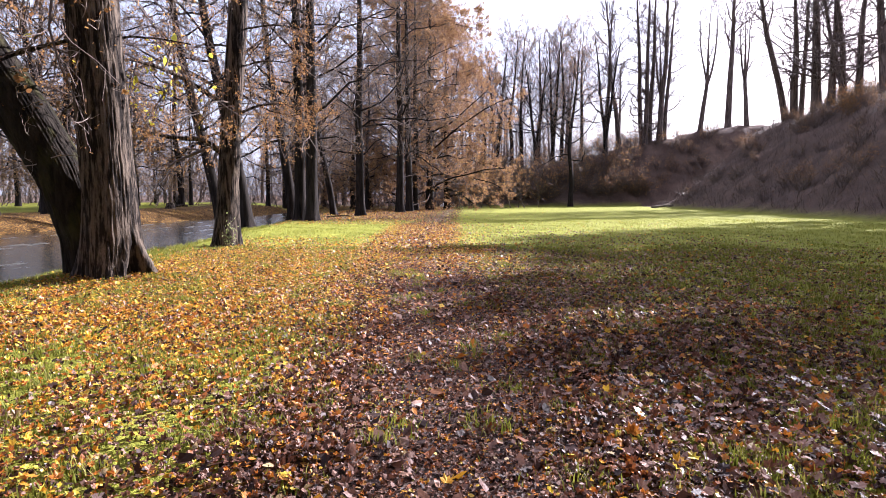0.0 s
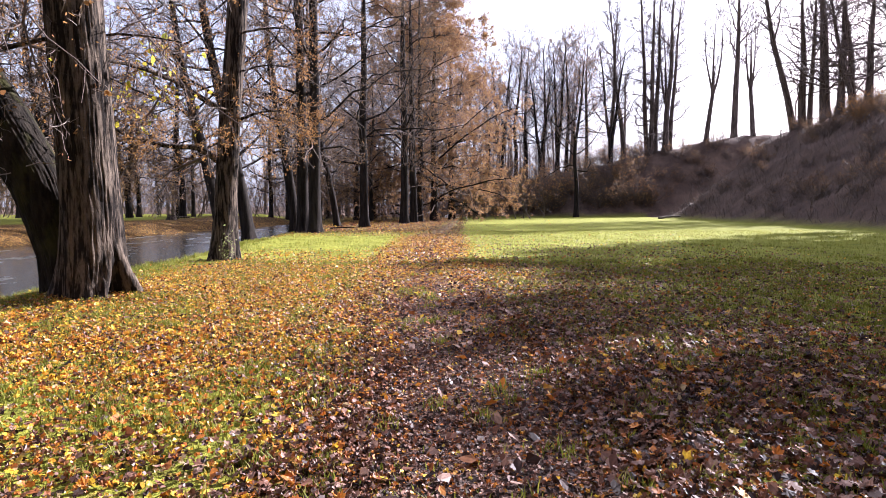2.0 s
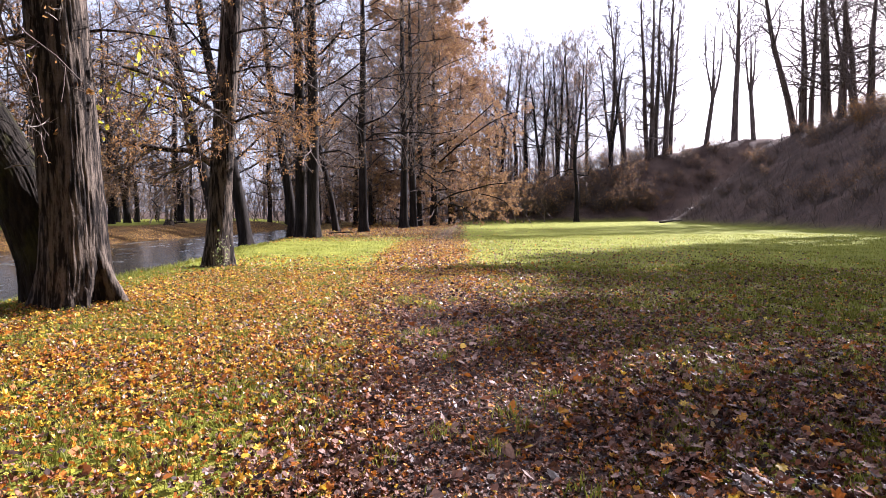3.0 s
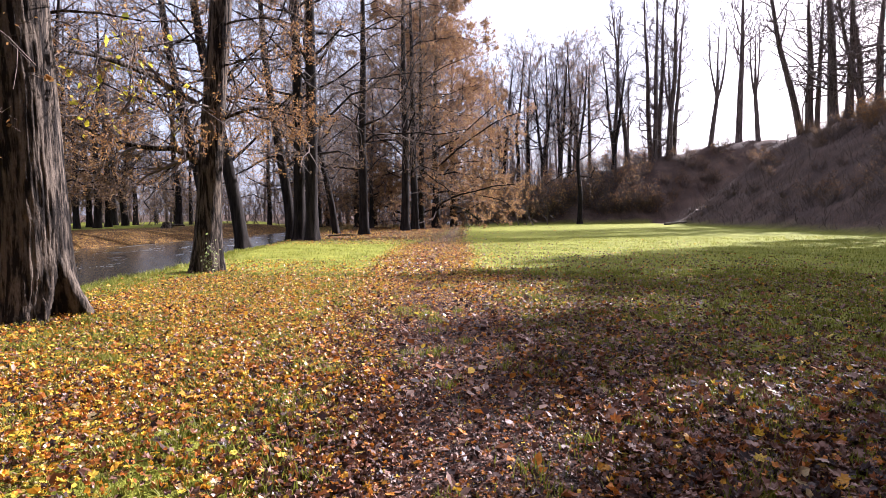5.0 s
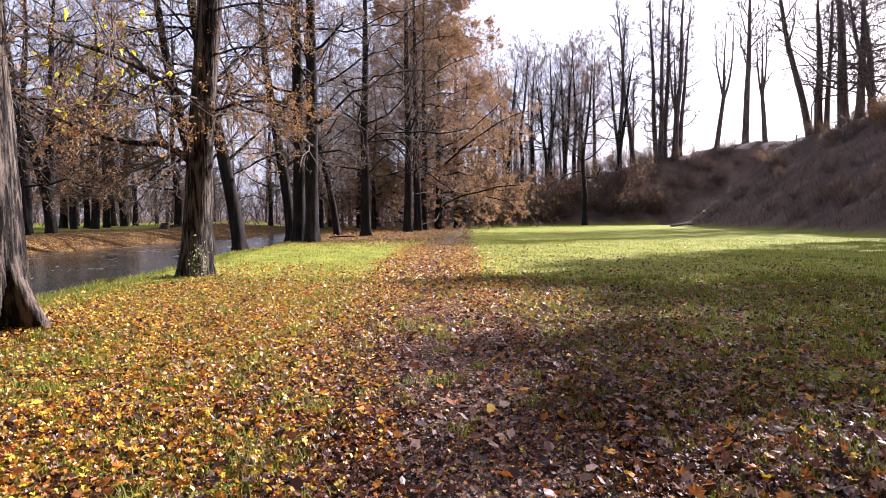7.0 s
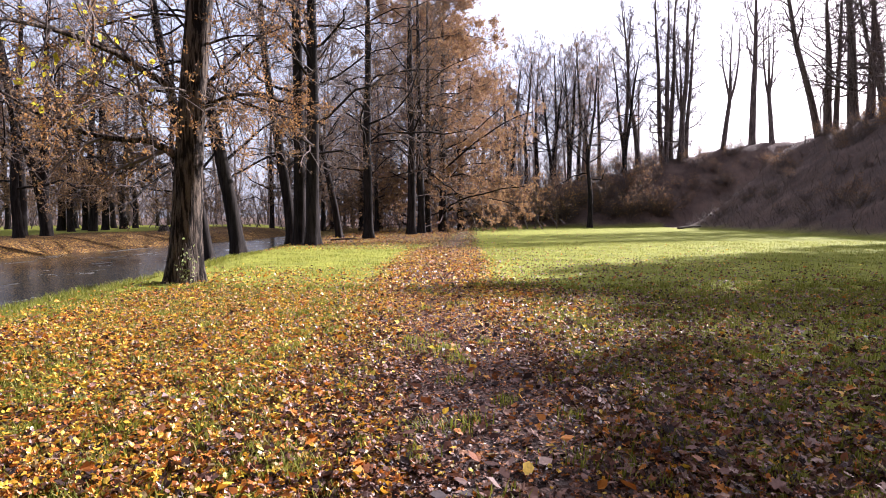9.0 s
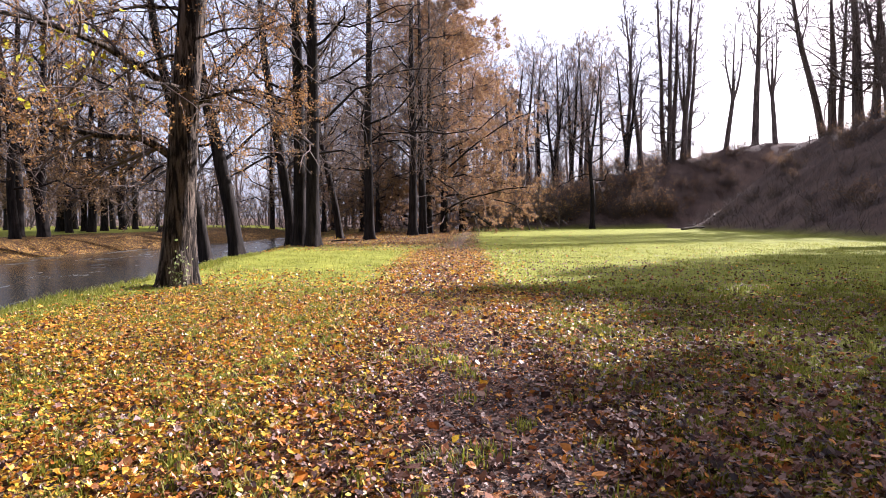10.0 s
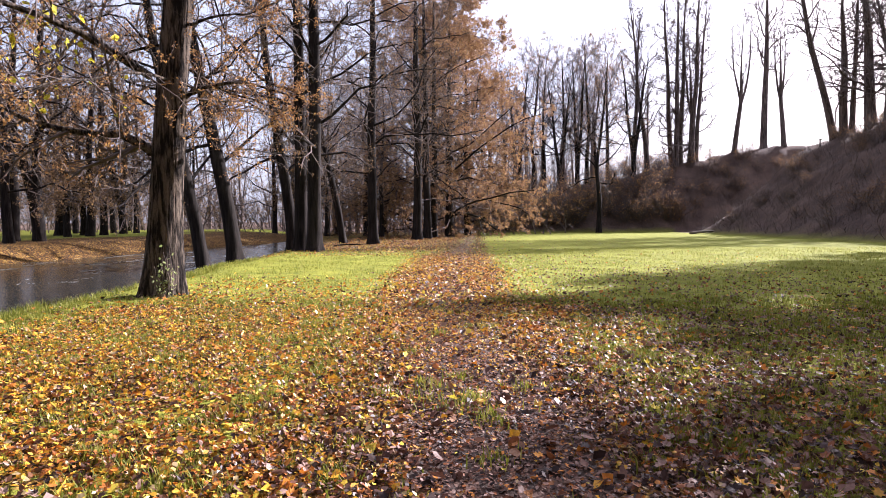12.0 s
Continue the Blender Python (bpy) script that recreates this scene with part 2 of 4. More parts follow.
def mesh_np(name, V, F, smooth_faces=True):
    me = bpy.data.meshes.new(name)
    V, F = np.ascontiguousarray(V, np.float32), np.ascontiguousarray(F, np.int32)
    me.vertices.add(len(V))
    me.vertices.foreach_set("co", V.ravel())
    me.loops.add(F.size)
    me.loops.foreach_set("vertex_index", F.ravel())
    me.polygons.add(len(F))
    me.polygons.foreach_set("loop_start", np.arange(0, F.size, F.shape[1], dtype=np.int32))
    me.polygons.foreach_set("use_smooth", np.full(len(F), smooth_faces))
    me.update(calc_edges=True)
    return me


def litter_cover(x, y):
    """How thickly fallen leaves lie: beside the path near the big trees, along the path further on."""
    side = x - path_x(y)
    w = 0.35 * waves(x, y, 0.9, 21) + 0.25 * waves(x, y, 2.4, 22)
    left = (0.46 + 0.54 * smooth(y, 5.0, 9.0)) * (0.95 - (0.66 - 0.25 * smooth(y, 7, 11)) * smooth(waves(x, y, 1.6, 23) + 0.8 * waves(x, y, 4.5, 24), -0.15, 0.35)) * smooth(-side, 0.2, 1.0) * (1 - 0.35 * smooth(y + 4 * w, 9, 14)) * (1 - smooth(y + 7 * w, 14, 24)) * smooth(x - near_shore(y), 2.6, 5.0 + w)
    right = smooth(side, 0.1, 0.8) * ((0.6 + 0.6 * w) * (1 - 0.9 * smooth(y + 8 * w, 8, 20))) * (1 - 0.82 * smooth(side, 1.2, 6.5))
    strip = 1 - smooth(np.abs(side) + 0.6 * w, 0.7, 2.1)
    over = smooth(far_shore(y) + 0.5 - x, 0, 1) * (1 - smooth(far_shore(y) - x, 7, 13 + 3 * waves(x, y, 0.5, 33))) * (y < 90)
    right = np.maximum(right, 0.13 * smooth(side, 0.3, 1.0) * (1 - smooth(side, 6, 14)) * (1 - smooth(y + 6 * w, 18, 30)))
    right = np.maximum(right, (0.6 + 0.8 * w) * np.exp(-((y - 15.5) / 3.6) ** 2) * smooth(side, 0.2, 0.8) * (1 - smooth(side, 1.4, 3.6)))
    row = 0.8 * smooth(y + 5 * w, 31, 40) * smooth(x - near_shore(y), 0.2, 1.5) * (1 - smooth(side, -1.2, 0.8)) * (y < 110)
    right = np.maximum(right, row)
    return np.clip(np.maximum(np.maximum(np.maximum(left, right), over), strip * (1 - 0.35 * smooth(y, 20, 60))), 0, 1)


def path_cover(x, y):
    side = np.abs(x - path_x(y) - 0.1 * waves(x, y, 1.0, 31))
    return (1 - smooth(side, 0.25, 0.95)) * (1 - 0.3 * smooth(y, 10, 30))


def wood_cover(x, y):
    a = smooth(x - bank_foot(y), -0.5, 1.0)
    b = smooth(y - np.interp(x, [-30, 0, 21, 33, 60], [112, 104, 100.5, 101, 104]), -0.5, 1.5)
    c = smooth(far_shore(y) + 0.5 - x, 0, 1) * (1 - smooth(far_shore(y) - x, 9, 13 + 3 * waves(x, y, 0.5, 33)))
    return np.clip(np.maximum(np.maximum(a, b), 0.12 * c * (y < 90)), 0, 1)


idx = np.arange(X.size).reshape(X.shape)
quads = np.stack([idx[:-1, :-1], idx[:-1, 1:], idx[1:, 1:], idx[1:, :-1]], -1).reshape(-1, 4)
ground_mesh = mesh_np("ground", np.stack([X, Y, height(X, Y)], -1).reshape(-1, 3), quads)
cover = np.stack([litter_cover(X, Y), path_cover(X, Y), wood_cover(X, Y), np.ones_like(X)], -1)
layer = ground_mesh.attributes.new("cover", "FLOAT_COLOR", "POINT")
layer.data.foreach_set("color", cover.astype(np.float32).ravel())
ground = part("ground", ground_mesh, M_GROUND)
tagged(ground, "park meadow with leaf-strewn footpath, pond bed and high earth bank", "ground", kind="structure")

wy = np.arange(-60, 92, 4.0)
wv = np.concatenate([np.stack([near_shore(wy) + 1.6, wy, np.full_like(wy, WATER_Z)], -1), np.stack([far_shore(wy) - 1.6, wy, np.full_like(wy, WATER_Z)], -1)])
wi = np.arange(len(wy) - 1)
water = part("water", mesh_np("water", wv, np.stack([wi, wi + 1, wi + 1 + len(wy), wi + len(wy)], -1)), M_WATER)
tagged(water, "still grey pond water with floating leaf scum", "water", kind="structure")


# ---- trees ----
def unit(v):
    return v / np.maximum(np.linalg.norm(v, axis=-1, keepdims=True), 1e-9)


def march(r, P0, D, L, n, wob, lift):
    """Grows a set of shoots step by step."""
    pts = [P0]
    d = unit(D)
    for i in range(n):
        d = unit(d + r.normal(0, wob, d.shape) + np.array([0, 0, lift]))
        pts.append(pts[-1] + d * (L / n)[:, None])
    return np.stack(pts, 1)


def offshoots(r, P, R, count, f0, angle, length, n, wob, lift, thick=0.6, end=0.3, rmin=0.006, taper=0.75):
    """Side shoots on every strand of P: count on each, from the fraction f0 on."""
    m, N = len(P), P.shape[1]
    i0 = np.repeat(np.arange(m), count)
    f = f0 + (0.98 - f0) * ((np.tile(np.arange(count), m) + r.rand(m * count)) / count)
    s = f * (N - 1)
    i = np.minimum(s.astype(int), N - 2)
    w = (s - i)[:, None]
    p0 = P[i0, i] * (1 - w) + P[i0, i + 1] * w
    rad = R[i0, i] * (1 - w[:, 0]) + R[i0, i + 1] * w[:, 0]
    T = unit(P[i0, i + 1] - P[i0, i])
    turn = np.tile(np.arange(count), m) * 2.4 + np.repeat(r.rand(m) * 6.28, count) + r.normal(0, 0.3, m * count)
    ref = np.where(np.abs(T[:, 2:]) > 0.8, np.array([[1.0, 0, 0]]), np.array([[0, 0, 1.0]]))
    U = unit(np.cross(T, ref))
    W = np.cross(T, U)
    perp = U * np.cos(turn)[:, None] + W * np.sin(turn)[:, None]
    lo, hi = angle
    a = np.radians(lo + (hi - lo) * f + r.normal(0, 8, len(f)))[:, None]
    D = T * np.cos(a) + perp * np.sin(a)
    whole = np.linalg.norm(P[i0, 1:] - P[i0, :-1], axis=-1).sum(1)
    L = whole * length * (1.1 - taper * f) * r.uniform(0.65, 1.3, len(f))
    r0 = np.maximum(np.minimum(rad * thick, 0.5 * rad + 0.02), rmin)
    P2 = march(r, p0, D, L, n, wob, lift)
    R2 = r0[:, None] * np.linspace(1, end, n + 1)[None] + 0 * P2[:, :, 0]
    return P2, np.maximum(R2, rmin * 0.6)


def tubes(P, R, k):
    """Round skins on a set of strands of one length."""
    m, N = P.shape[:2]
    T = unit(np.gradient(P, axis=1))
    ref = np.where(np.abs(T[:, :1, 2:]) > 0.8, np.array([1.0, 0, 0]), np.array([0, 0, 1.0]))
    U = unit(np.cross(T, np.broadcast_to(ref, T.shape)))
    W = np.cross(T, U)
    th = np.arange(k) * 2 * np.pi / k
    V = P[:, :, None] + R[:, :, None, None] * (U[:, :, None] * np.cos(th)[:, None] + W[:, :, None] * np.sin(th)[:, None])
    base = (np.arange(m) * N * k)[:, None, None] + (np.arange(N - 1) * k)[None, :, None]
    j = np.arange(k)
    j2 = (j + 1) % k
    F = np.stack([base + j, base + j2, base + j2 + k, base + j + k], -1)
    if k == 2:
        F = F[:, :, :1]
    return V.reshape(-1, 3), F.reshape(-1, 4)


def joined(sets):
    Vs, Fs, n = [], [], 0
    for V, F in sets:
        Vs.append(V)
        Fs.append(F + n)
        n += len(V)
    return np.concatenate(Vs), np.concatenate(Fs)


OVAL = (np.array([[0, 0, 0.06], [0.36, 0.33, 0.14], [0.25, 0.8, 0.06], [0, 1.12, 0.12], [-0.27, 0.76, 0.13], [-0.38, 0.31, 0.2]]) - [0, 0.5, 0.05],
        np.array([[0, 1, 2], [0, 2, 3], [0, 3, 4], [0, 4, 5]]))
DIAMOND = (np.array([[0, -0.5, 0], [0.3, 0, 0.06], [0, 0.5, 0], [-0.3, 0, 0.06]]), np.array([[0, 1, 2], [0, 2, 3]]))


def crumpled_shape():
    """A dry leaf with a pointed tip, its rim buckled up and down."""
    ang = np.radians([90, 140, 195, 250, 300, 350, 35])
    rad = np.array([0.62, 0.42, 0.46, 0.5, 0.48, 0.44, 0.40])
    ring = np.stack([0.85 * np.cos(ang) * rad, np.sin(ang) * rad, [0.16, -0.05, 0.22, 0.0, 0.2, -0.06, 0.18]], -1)
    n = len(ring)
    return np.concatenate([[[0, 0, 0]], ring]), np.stack([np.zeros(n, int), 1 + np.arange(n), 1 + (np.arange(n) + 1) % n], -1)


CRUMPLED = crumpled_shape()


def maple_shape():
    ang = np.radians([-90, -60, -28, -5, 20, 47, 68, 90, 112, 133, 160, 185, 208, 240])
    rad = np.array([0.2, 0.5, 0.42, 0.6, 0.42, 0.63, 0.46, 0.7, 0.46, 0.63, 0.42, 0.6, 0.42, 0.5])
    ring = np.stack([np.cos(ang) * rad, np.sin(ang) * rad, 0.35 * rad ** 2 * (1 + 0.5 * np.sin(ang * 3))], -1)
    V = np.concatenate([[[0, 0, 0]], ring])
    n = len(ring)
    return V, np.stack([np.zeros(n, int), 1 + np.arange(n), 1 + (np.arange(n) + 1) % n], -1)


MAPLE = maple_shape()


def leaves(r, P, size, shape, tilt=None, curl=1.0):
    """Leaves at the points P. tilt: the spread of their lean from lying flat; without it they hang anyhow."""
    V0, F0 = shape
    m = len(P)
    if tilt is None:
        Z = unit(r.normal(0, 1, (m, 3)))
    else:
        Z = unit(np.concatenate([r.normal(0, tilt, (m, 2)), np.ones((m, 1))], 1))
    A = unit(np.cross(Z, unit(r.normal(0, 1, (m, 3)))))
    B = np.cross(Z, A)
    s = (size * r.uniform(0.6, 1.35, m))[:, None, None]
    c = (curl * r.uniform(-0.7, 1.6, m))[:, None, None]
    V = P[:, None] + s * (V0[None, :, :1] * A[:, None] + V0[None, :, 1:2] * B[:, None] + c * V0[None, :, 2:] * Z[:, None])
    F = F0[None] + (np.arange(m) * len(V0))[:, None, None]
    return V.reshape(-1, 3), F.reshape(-1, F0.shape[1])


def stem_mesh(name, pts, radii, k=12, rings=24, flare=0.5, ridges=0.0, seed=0, roots=5, roots_h=0.45, hollow=None):
    """A trunk: smooth axis through pts, radius along it, spreading root flare and furrowed bark."""
    pts, radii = np.array(pts, float), np.array(radii, float)
    t = np.linspace(0, 1, len(pts))
    tt = np.linspace(0, 1, rings) ** 1.4
    axis = np.stack([np.interp(tt, t, pts[:, i]) for i in range(3)], -1)
    for _ in range(2):
        axis[1:-1] = 0.25 * axis[:-2] + 0.5 * axis[1:-1] + 0.25 * axis[2:]
    rad = np.interp(tt, t, radii)
    r = np.random.RandomState(seed)
    th = np.arange(k) * 2 * np.pi / k
    zz = (axis[:, 2] - axis[0, 2])[:, None]
    lobes = 0.55 + 0.45 * np.cos(roots * th + r.rand() * 6)[None] + 0.25 * np.cos(2 * th + r.rand() * 6)[None]
    rr = rad[:, None] * (1 + flare * np.exp(-zz / roots_h) * lobes + 0.03 * np.cos(3 * th + zz * 0.9 + 1))
    if ridges:
        wander = 0.5 * np.sin(zz * 1.3 + r.rand() * 6) + 0.5 * np.sin(zz * 3.9 + th * 4) + 0.5 * np.sin(zz * 8.3 + th * 9)
        furrow = np.abs(np.sin(th * 23 + 0.6 * wander)) ** 0.6 - 0.7
        rr = rr * (1 + ridges * furrow + 0.35 * ridges * np.sin(th * 37 + zz * 2 + wander * 3) + 0.10 * ridges * np.sin(zz * 31 + 9 * np.sin(th * 13)))
    if hollow is not None:
        gap = np.clip(0.8 - zz, 0, 1) * 0.55 + 0.001
        away = np.abs((th - hollow + np.pi) % (2 * np.pi) - np.pi)[None]
        rr = rr - 0.34 * smooth(gap - away, 0.0, 0.06) * (zz < 0.8) + 0.10 * np.exp(-((away - gap - 0.16) / 0.13) ** 2) * np.clip(1 - zz, 0, 1)
    T = unit(np.gradient(axis, axis=0))
    U = unit(np.cross(T, np.array([0, 1.0, 0])))
    W = np.cross(T, U)
    V = axis[:, None] + rr[:, :, None] * (-U[:, None] * np.cos(th)[None, :, None] + W[:, None] * np.sin(th)[None, :, None])
    n = np.arange(rings - 1)[:, None] * k
    j, j2 = np.arange(k)[None], (np.arange(k)[None] + 1) % k
    F = np.stack([n + j, n + j2, n + j2 + k, n + j + k], -1).reshape(-1, 4)
    return V.reshape(-1, 3), F, axis, rad


def tree(name, label, category, stems, seed, limbs=14, f0=0.3, spread_len=0.36, angle=(75, 30), lift=0.05, boughs=7, twigs=7, sprays=3,
         bark=None, leaf=None, leaf_n=0, leaf_size=0.07, rmin=0.008, k=10, rings=22, flare=0.5, ridges=0.0, group="", leaf_low=None, droop=0.0, roots=5,
         low=None, thick=0.45, yellow=0, yellow_at=None, extra=(), hollow=None, crook=0.13):
    """A tree in its own space, its foot at the origin. stems: a list of (points, radii). low: count, from and to height and length of thin low boughs."""
    r = np.random.RandomState(seed)
    root = new(name)
    bark = bark or M_BARK_FAR
    tips, tw = [], []
    for pts, radii in stems:
        V, F, axis, rad = stem_mesh("trunk", pts, radii, k, rings, flare, ridges, seed, roots, hollow=hollow)
        hollow = None
        part("trunk", mesh_np("trunk", V, F), bark, root)
        run = np.concatenate([[0], np.cumsum(np.linalg.norm(np.diff(axis, axis=0), axis=1))])
        even = np.linspace(0, run[-1], 25)
        axis = np.stack([np.interp(even, run, axis[:, i]) for i in range(3)], -1)
        rad = np.interp(even, run, rad)
        P1, R1 = offshoots(r, axis[None], rad[None], limbs, f0, angle, spread_len, 7, crook, lift, thick, 0.3, 0.02, 0.6)
        if low:
            sel = (axis[:, 2] > low[1] - 1) & (axis[:, 2] < low[2] + 1)
            span = np.ptp(axis[sel][:, 2])
            Q, S = offshoots(r, axis[sel][None], rad[sel][None] * 0.3, low[0], 0.0, (85, 70), low[3] / span, 7, 0.16, -0.035, 0.4, 0.2, 0.02, 0.3)
            P1, R1 = np.concatenate([P1, Q]), np.concatenate([R1, S])
        for line, ra, rb in extra:
            q = np.array(line, float)
            u, v = np.linspace(0, 1, len(q)), np.linspace(0, 1, 8)
            P1 = np.concatenate([P1, np.stack([np.interp(v, u, q[:, i]) for i in range(3)], -1)[None]])
            R1 = np.concatenate([R1, np.linspace(ra, rb, 8)[None]])
        for j in range(len(P1)):
            part("limb", mesh_np("limb", *tubes(P1[j:j + 1], R1[j:j + 1], 6)), bark, root)
        P2, R2 = offshoots(r, P1, R1, boughs, 0.12, (60, 40), 0.55, 4, crook + 0.03, 0.04 - droop, 0.6, 0.35, rmin * 1.8)
        P3, R3 = offshoots(r, P2, R2, twigs, 0.1, (55, 40), 0.6, 3, 0.2, 0.02 - droop, 0.65, 0.5, rmin)
        fine = rmin < 0.012
        sets = [tubes(P2, R2, 4 if fine else 3), tubes(P3, R3, 3 if fine else 2)]
        tips.append(P3[:, 1:].reshape(-1, 3))
        if sprays:
            P4, R4 = offshoots(r, P3, R3, sprays, 0.05, (50, 35), 0.7, 2 if fine else 1, 0.2, -droop, 0.75, 0.6, rmin * 0.8)
            sets.append(tubes(P4, R4, 2))
            tips.append(P4[:, 1:].reshape(-1, 3))
        tw += sets
    crown = part("crown", mesh_np("crown", *joined(tw)), M_TWIG, root, "fine bare twigs")
    pool = np.concatenate(tips)
    if leaf_n:
        mine = pool
        if leaf_low is not None:
            mine = pool[r.rand(len(pool)) < np.clip(1.2 - pool[:, 2] / leaf_low, 0.03, 1)]
        at = mine[r.randint(0, len(mine), leaf_n)] + r.normal(0, leaf_size * 0.6, (leaf_n, 3))
        part("foliage", mesh_np("foliage", *leaves(r, at, leaf_size, DIAMOND)), leaf or M_DRY, crown, "withered autumn leaves")
    if yellow:
        mine = pool[(pool[:, 2] > low[1] - 1) & (pool[:, 2] < low[2])]
        if yellow_at:
            mine = mine[r.rand(len(mine)) < np.exp(-np.sum((mine - yellow_at) ** 2, 1) / 1.6)]
        at = mine[r.randint(0, len(mine), yellow)]
        part("yellow_foliage", mesh_np("foliage", *leaves(r, at, 0.12, OVAL)), M_YELLOW, crown, "last bright yellow leaves")
    return tagged(root, label, category, group)


def stand(ob, x, y, turn=0.0, size=1.0, sink=0.12, tilt=(0.0, 0.0)):
    ob.matrix_basis = pose(x, y, ground_z(x, y) - sink, tilt[0], tilt[1], turn) @ Matrix.Scale(size, 4)
    return ob


def again(ob, x, y, turn=0.0, size=1.0, sink=0.15, tilt=(0.0, 0.0)):
    c = copy_thing(ob, pose(x, y, ground_z(x, y) - sink, tilt[0], tilt[1], turn) @ Matrix.Scale(size / ob.scale[0], 4))
    return c


# the great twin-stemmed lime beside the pond
lime = tree("lime_tree", "old twin-stemmed lime tree with furrowed bark and a few withered leaves", "tree",
            [([(0.14, 0, 0), (0.17, 0, 1.5), (0.10, 0, 3.5), (-0.05, 0.1, 6), (-0.1, 0.2, 12), (0.1, 0.3, 24)], [0.45, 0.41, 0.40, 0.39, 0.3, 0.06]),
             ([(-0.28, 0.25, 0), (-0.46, 0.3, 0.8), (-0.84, 0.3, 1.9), (-1.4, 0.3, 2.9), (-2.6, 0.4, 4.8), (-4.2, 0.6, 9), (-6, 0.6, 18)], [0.36, 0.38, 0.40, 0.42, 0.38, 0.26, 0.05])],
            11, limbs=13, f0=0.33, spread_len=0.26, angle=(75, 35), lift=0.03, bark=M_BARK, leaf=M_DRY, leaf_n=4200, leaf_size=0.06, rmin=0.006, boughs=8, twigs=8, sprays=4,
            k=150, rings=110, hollow=0.25, flare=0.5, ridges=0.05, leaf_low=11, droop=0.04, roots=4, low=(12, 4.2, 8.0, 2.8), thick=0.3, yellow=20)
# leaning stem: mossy bark with its shade in the dark base colour
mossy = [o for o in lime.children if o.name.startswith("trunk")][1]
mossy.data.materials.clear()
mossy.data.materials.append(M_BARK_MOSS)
dr = np.random.RandomState(19)
for line in ([(0.15, -0.34, 2.5), (0.0, -0.34, 5.6)], [(-0.75, -0.05, 1.7), (-2.0, 0.0, 4.6)]):
    q = np.array(line, float)[None]
    Q1, S1 = offshoots(dr, np.concatenate([q[:, :1], q.mean(1, keepdims=True), q[:, 1:]], 1), np.full((1, 3), 0.014), 16, 0.0, (85, 75), 0.3, 6, 0.34, -0.10, 0.7, 0.4, 0.005)
    Q2, S2 = offshoots(dr, Q1, S1, 4, 0.2, (60, 40), 0.5, 4, 0.3, -0.05, 0.7, 0.5, 0.0035)
    for j in range(len(Q1)):
        part("dead_twig", mesh_np("dead_twig", *tubes(Q1[j:j + 1], S1[j:j + 1], 5)), M_TWIG_PALE, lime, "pale dead twig")
    part("twig_spray", mesh_np("twig_spray", *tubes(Q2, S2, 3)), M_TWIG_PALE, lime, "pale dead twigs", "stuff")
    at = Q2[:, 2:].reshape(-1, 3)
    at = at[at[:, 2] > 2.9]
    at = at[dr.randint(0, len(at), 110)] + dr.normal(0, 0.05, (110, 3))
    part("foliage", mesh_np("foliage", *leaves(dr, at, 0.085, OVAL)), M_DRY, lime, "withered orange leaves")
stand(lime, -5.85, 10.35, 0)

second = tree("lime_tree", "lime tree with dark bark, low drooping boughs and russet leaves", "tree",
              [([(0, 0, 0), (0.14, 0, 2), (0.30, 0, 4), (0.52, 0, 6.2), (0.8, 0, 10), (0.9, 0.2, 24)], [0.38, 0.30, 0.28, 0.27, 0.25, 0.05])],
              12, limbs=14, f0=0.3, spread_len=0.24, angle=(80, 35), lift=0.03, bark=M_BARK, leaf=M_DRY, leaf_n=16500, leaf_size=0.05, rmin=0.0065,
              k=110, rings=60, flare=0.55, ridges=0.05, leaf_low=8, droop=0.03, low=(13, 4.2, 8.5, 3.8), thick=0.3, yellow=130, yellow_at=(-1.3, -1.9, 4.3), boughs=8, twigs=7, sprays=4,
              extra=[([(0, 0, 2.9), (-0.5, -0.2, 3.3), (-1.4, -0.4, 3.3), (-2.4, -0.6, 3.6), (-3.6, -0.8, 4.4)], 0.11, 0.02),
                     ([(0.1, 0, 3.6), (0.7, 0.1, 4.2), (1.6, 0.2, 4.4), (2.6, 0.3, 4.1)], 0.06, 0.012),
                     ([(0, -0.2, 4.4), (-0.8, -1.4, 5.0), (-1.5, -2.8, 5.1), (-2.2, -4.2, 4.6)], 0.08, 0.015)])
stand(second, -6.48, 18.0, 0)

# slender lime shared by the row along the water
ROW = dict(limbs=24, f0=0.2, spread_len=0.27, angle=(92, 38), lift=0.0, boughs=7, twigs=5, sprays=3, bark=M_BARK_FAR, rmin=0.011, k=20, rings=26, flare=0.75, ridges=0.03, thick=0.3, crook=0.25, droop=0.02)
row_a = tree("lime_tree", "tall dark lime tree with thin brown leaves beside the water", "tree",
             [([(0, 0, 0), (-0.4, 0, 3), (-1.2, 0, 7), (-2.4, 0.2, 13), (-3.2, 0.3, 24)], [0.36, 0.32, 0.28, 0.2, 0.04])], 21, leaf=M_RUSSET, leaf_n=6500, leaf_size=0.085, group="waterside row", **ROW)
stand(row_a, -11.0, 34.3, 0)
again(row_a, -11.9, 32.8, 25, 0.85)
row_b = tree("lime_tree", "tall straight lime tree with bare twigs and some brown leaves", "tree",
             [([(0, 0, 0), (0.05, 0, 3), (0.15, 0, 8), (0.1, 0.2, 14), (0.3, 0.3, 27)], [0.40, 0.35, 0.31, 0.24, 0.05])], 22,
             leaf=M_RUSSET, leaf_n=9000, leaf_size=0.085, group="waterside row", **ROW)
stand(row_b, -8.2, 38.0, 0)
again(row_b, -9.15, 39.0, 130, 0.97, tilt=(0, -2))
again(row_a, -10.1, 41.0, -10, 0.95, tilt=(0, 2))
again(row_a, -9.3, 52.0, 20, 0.8)
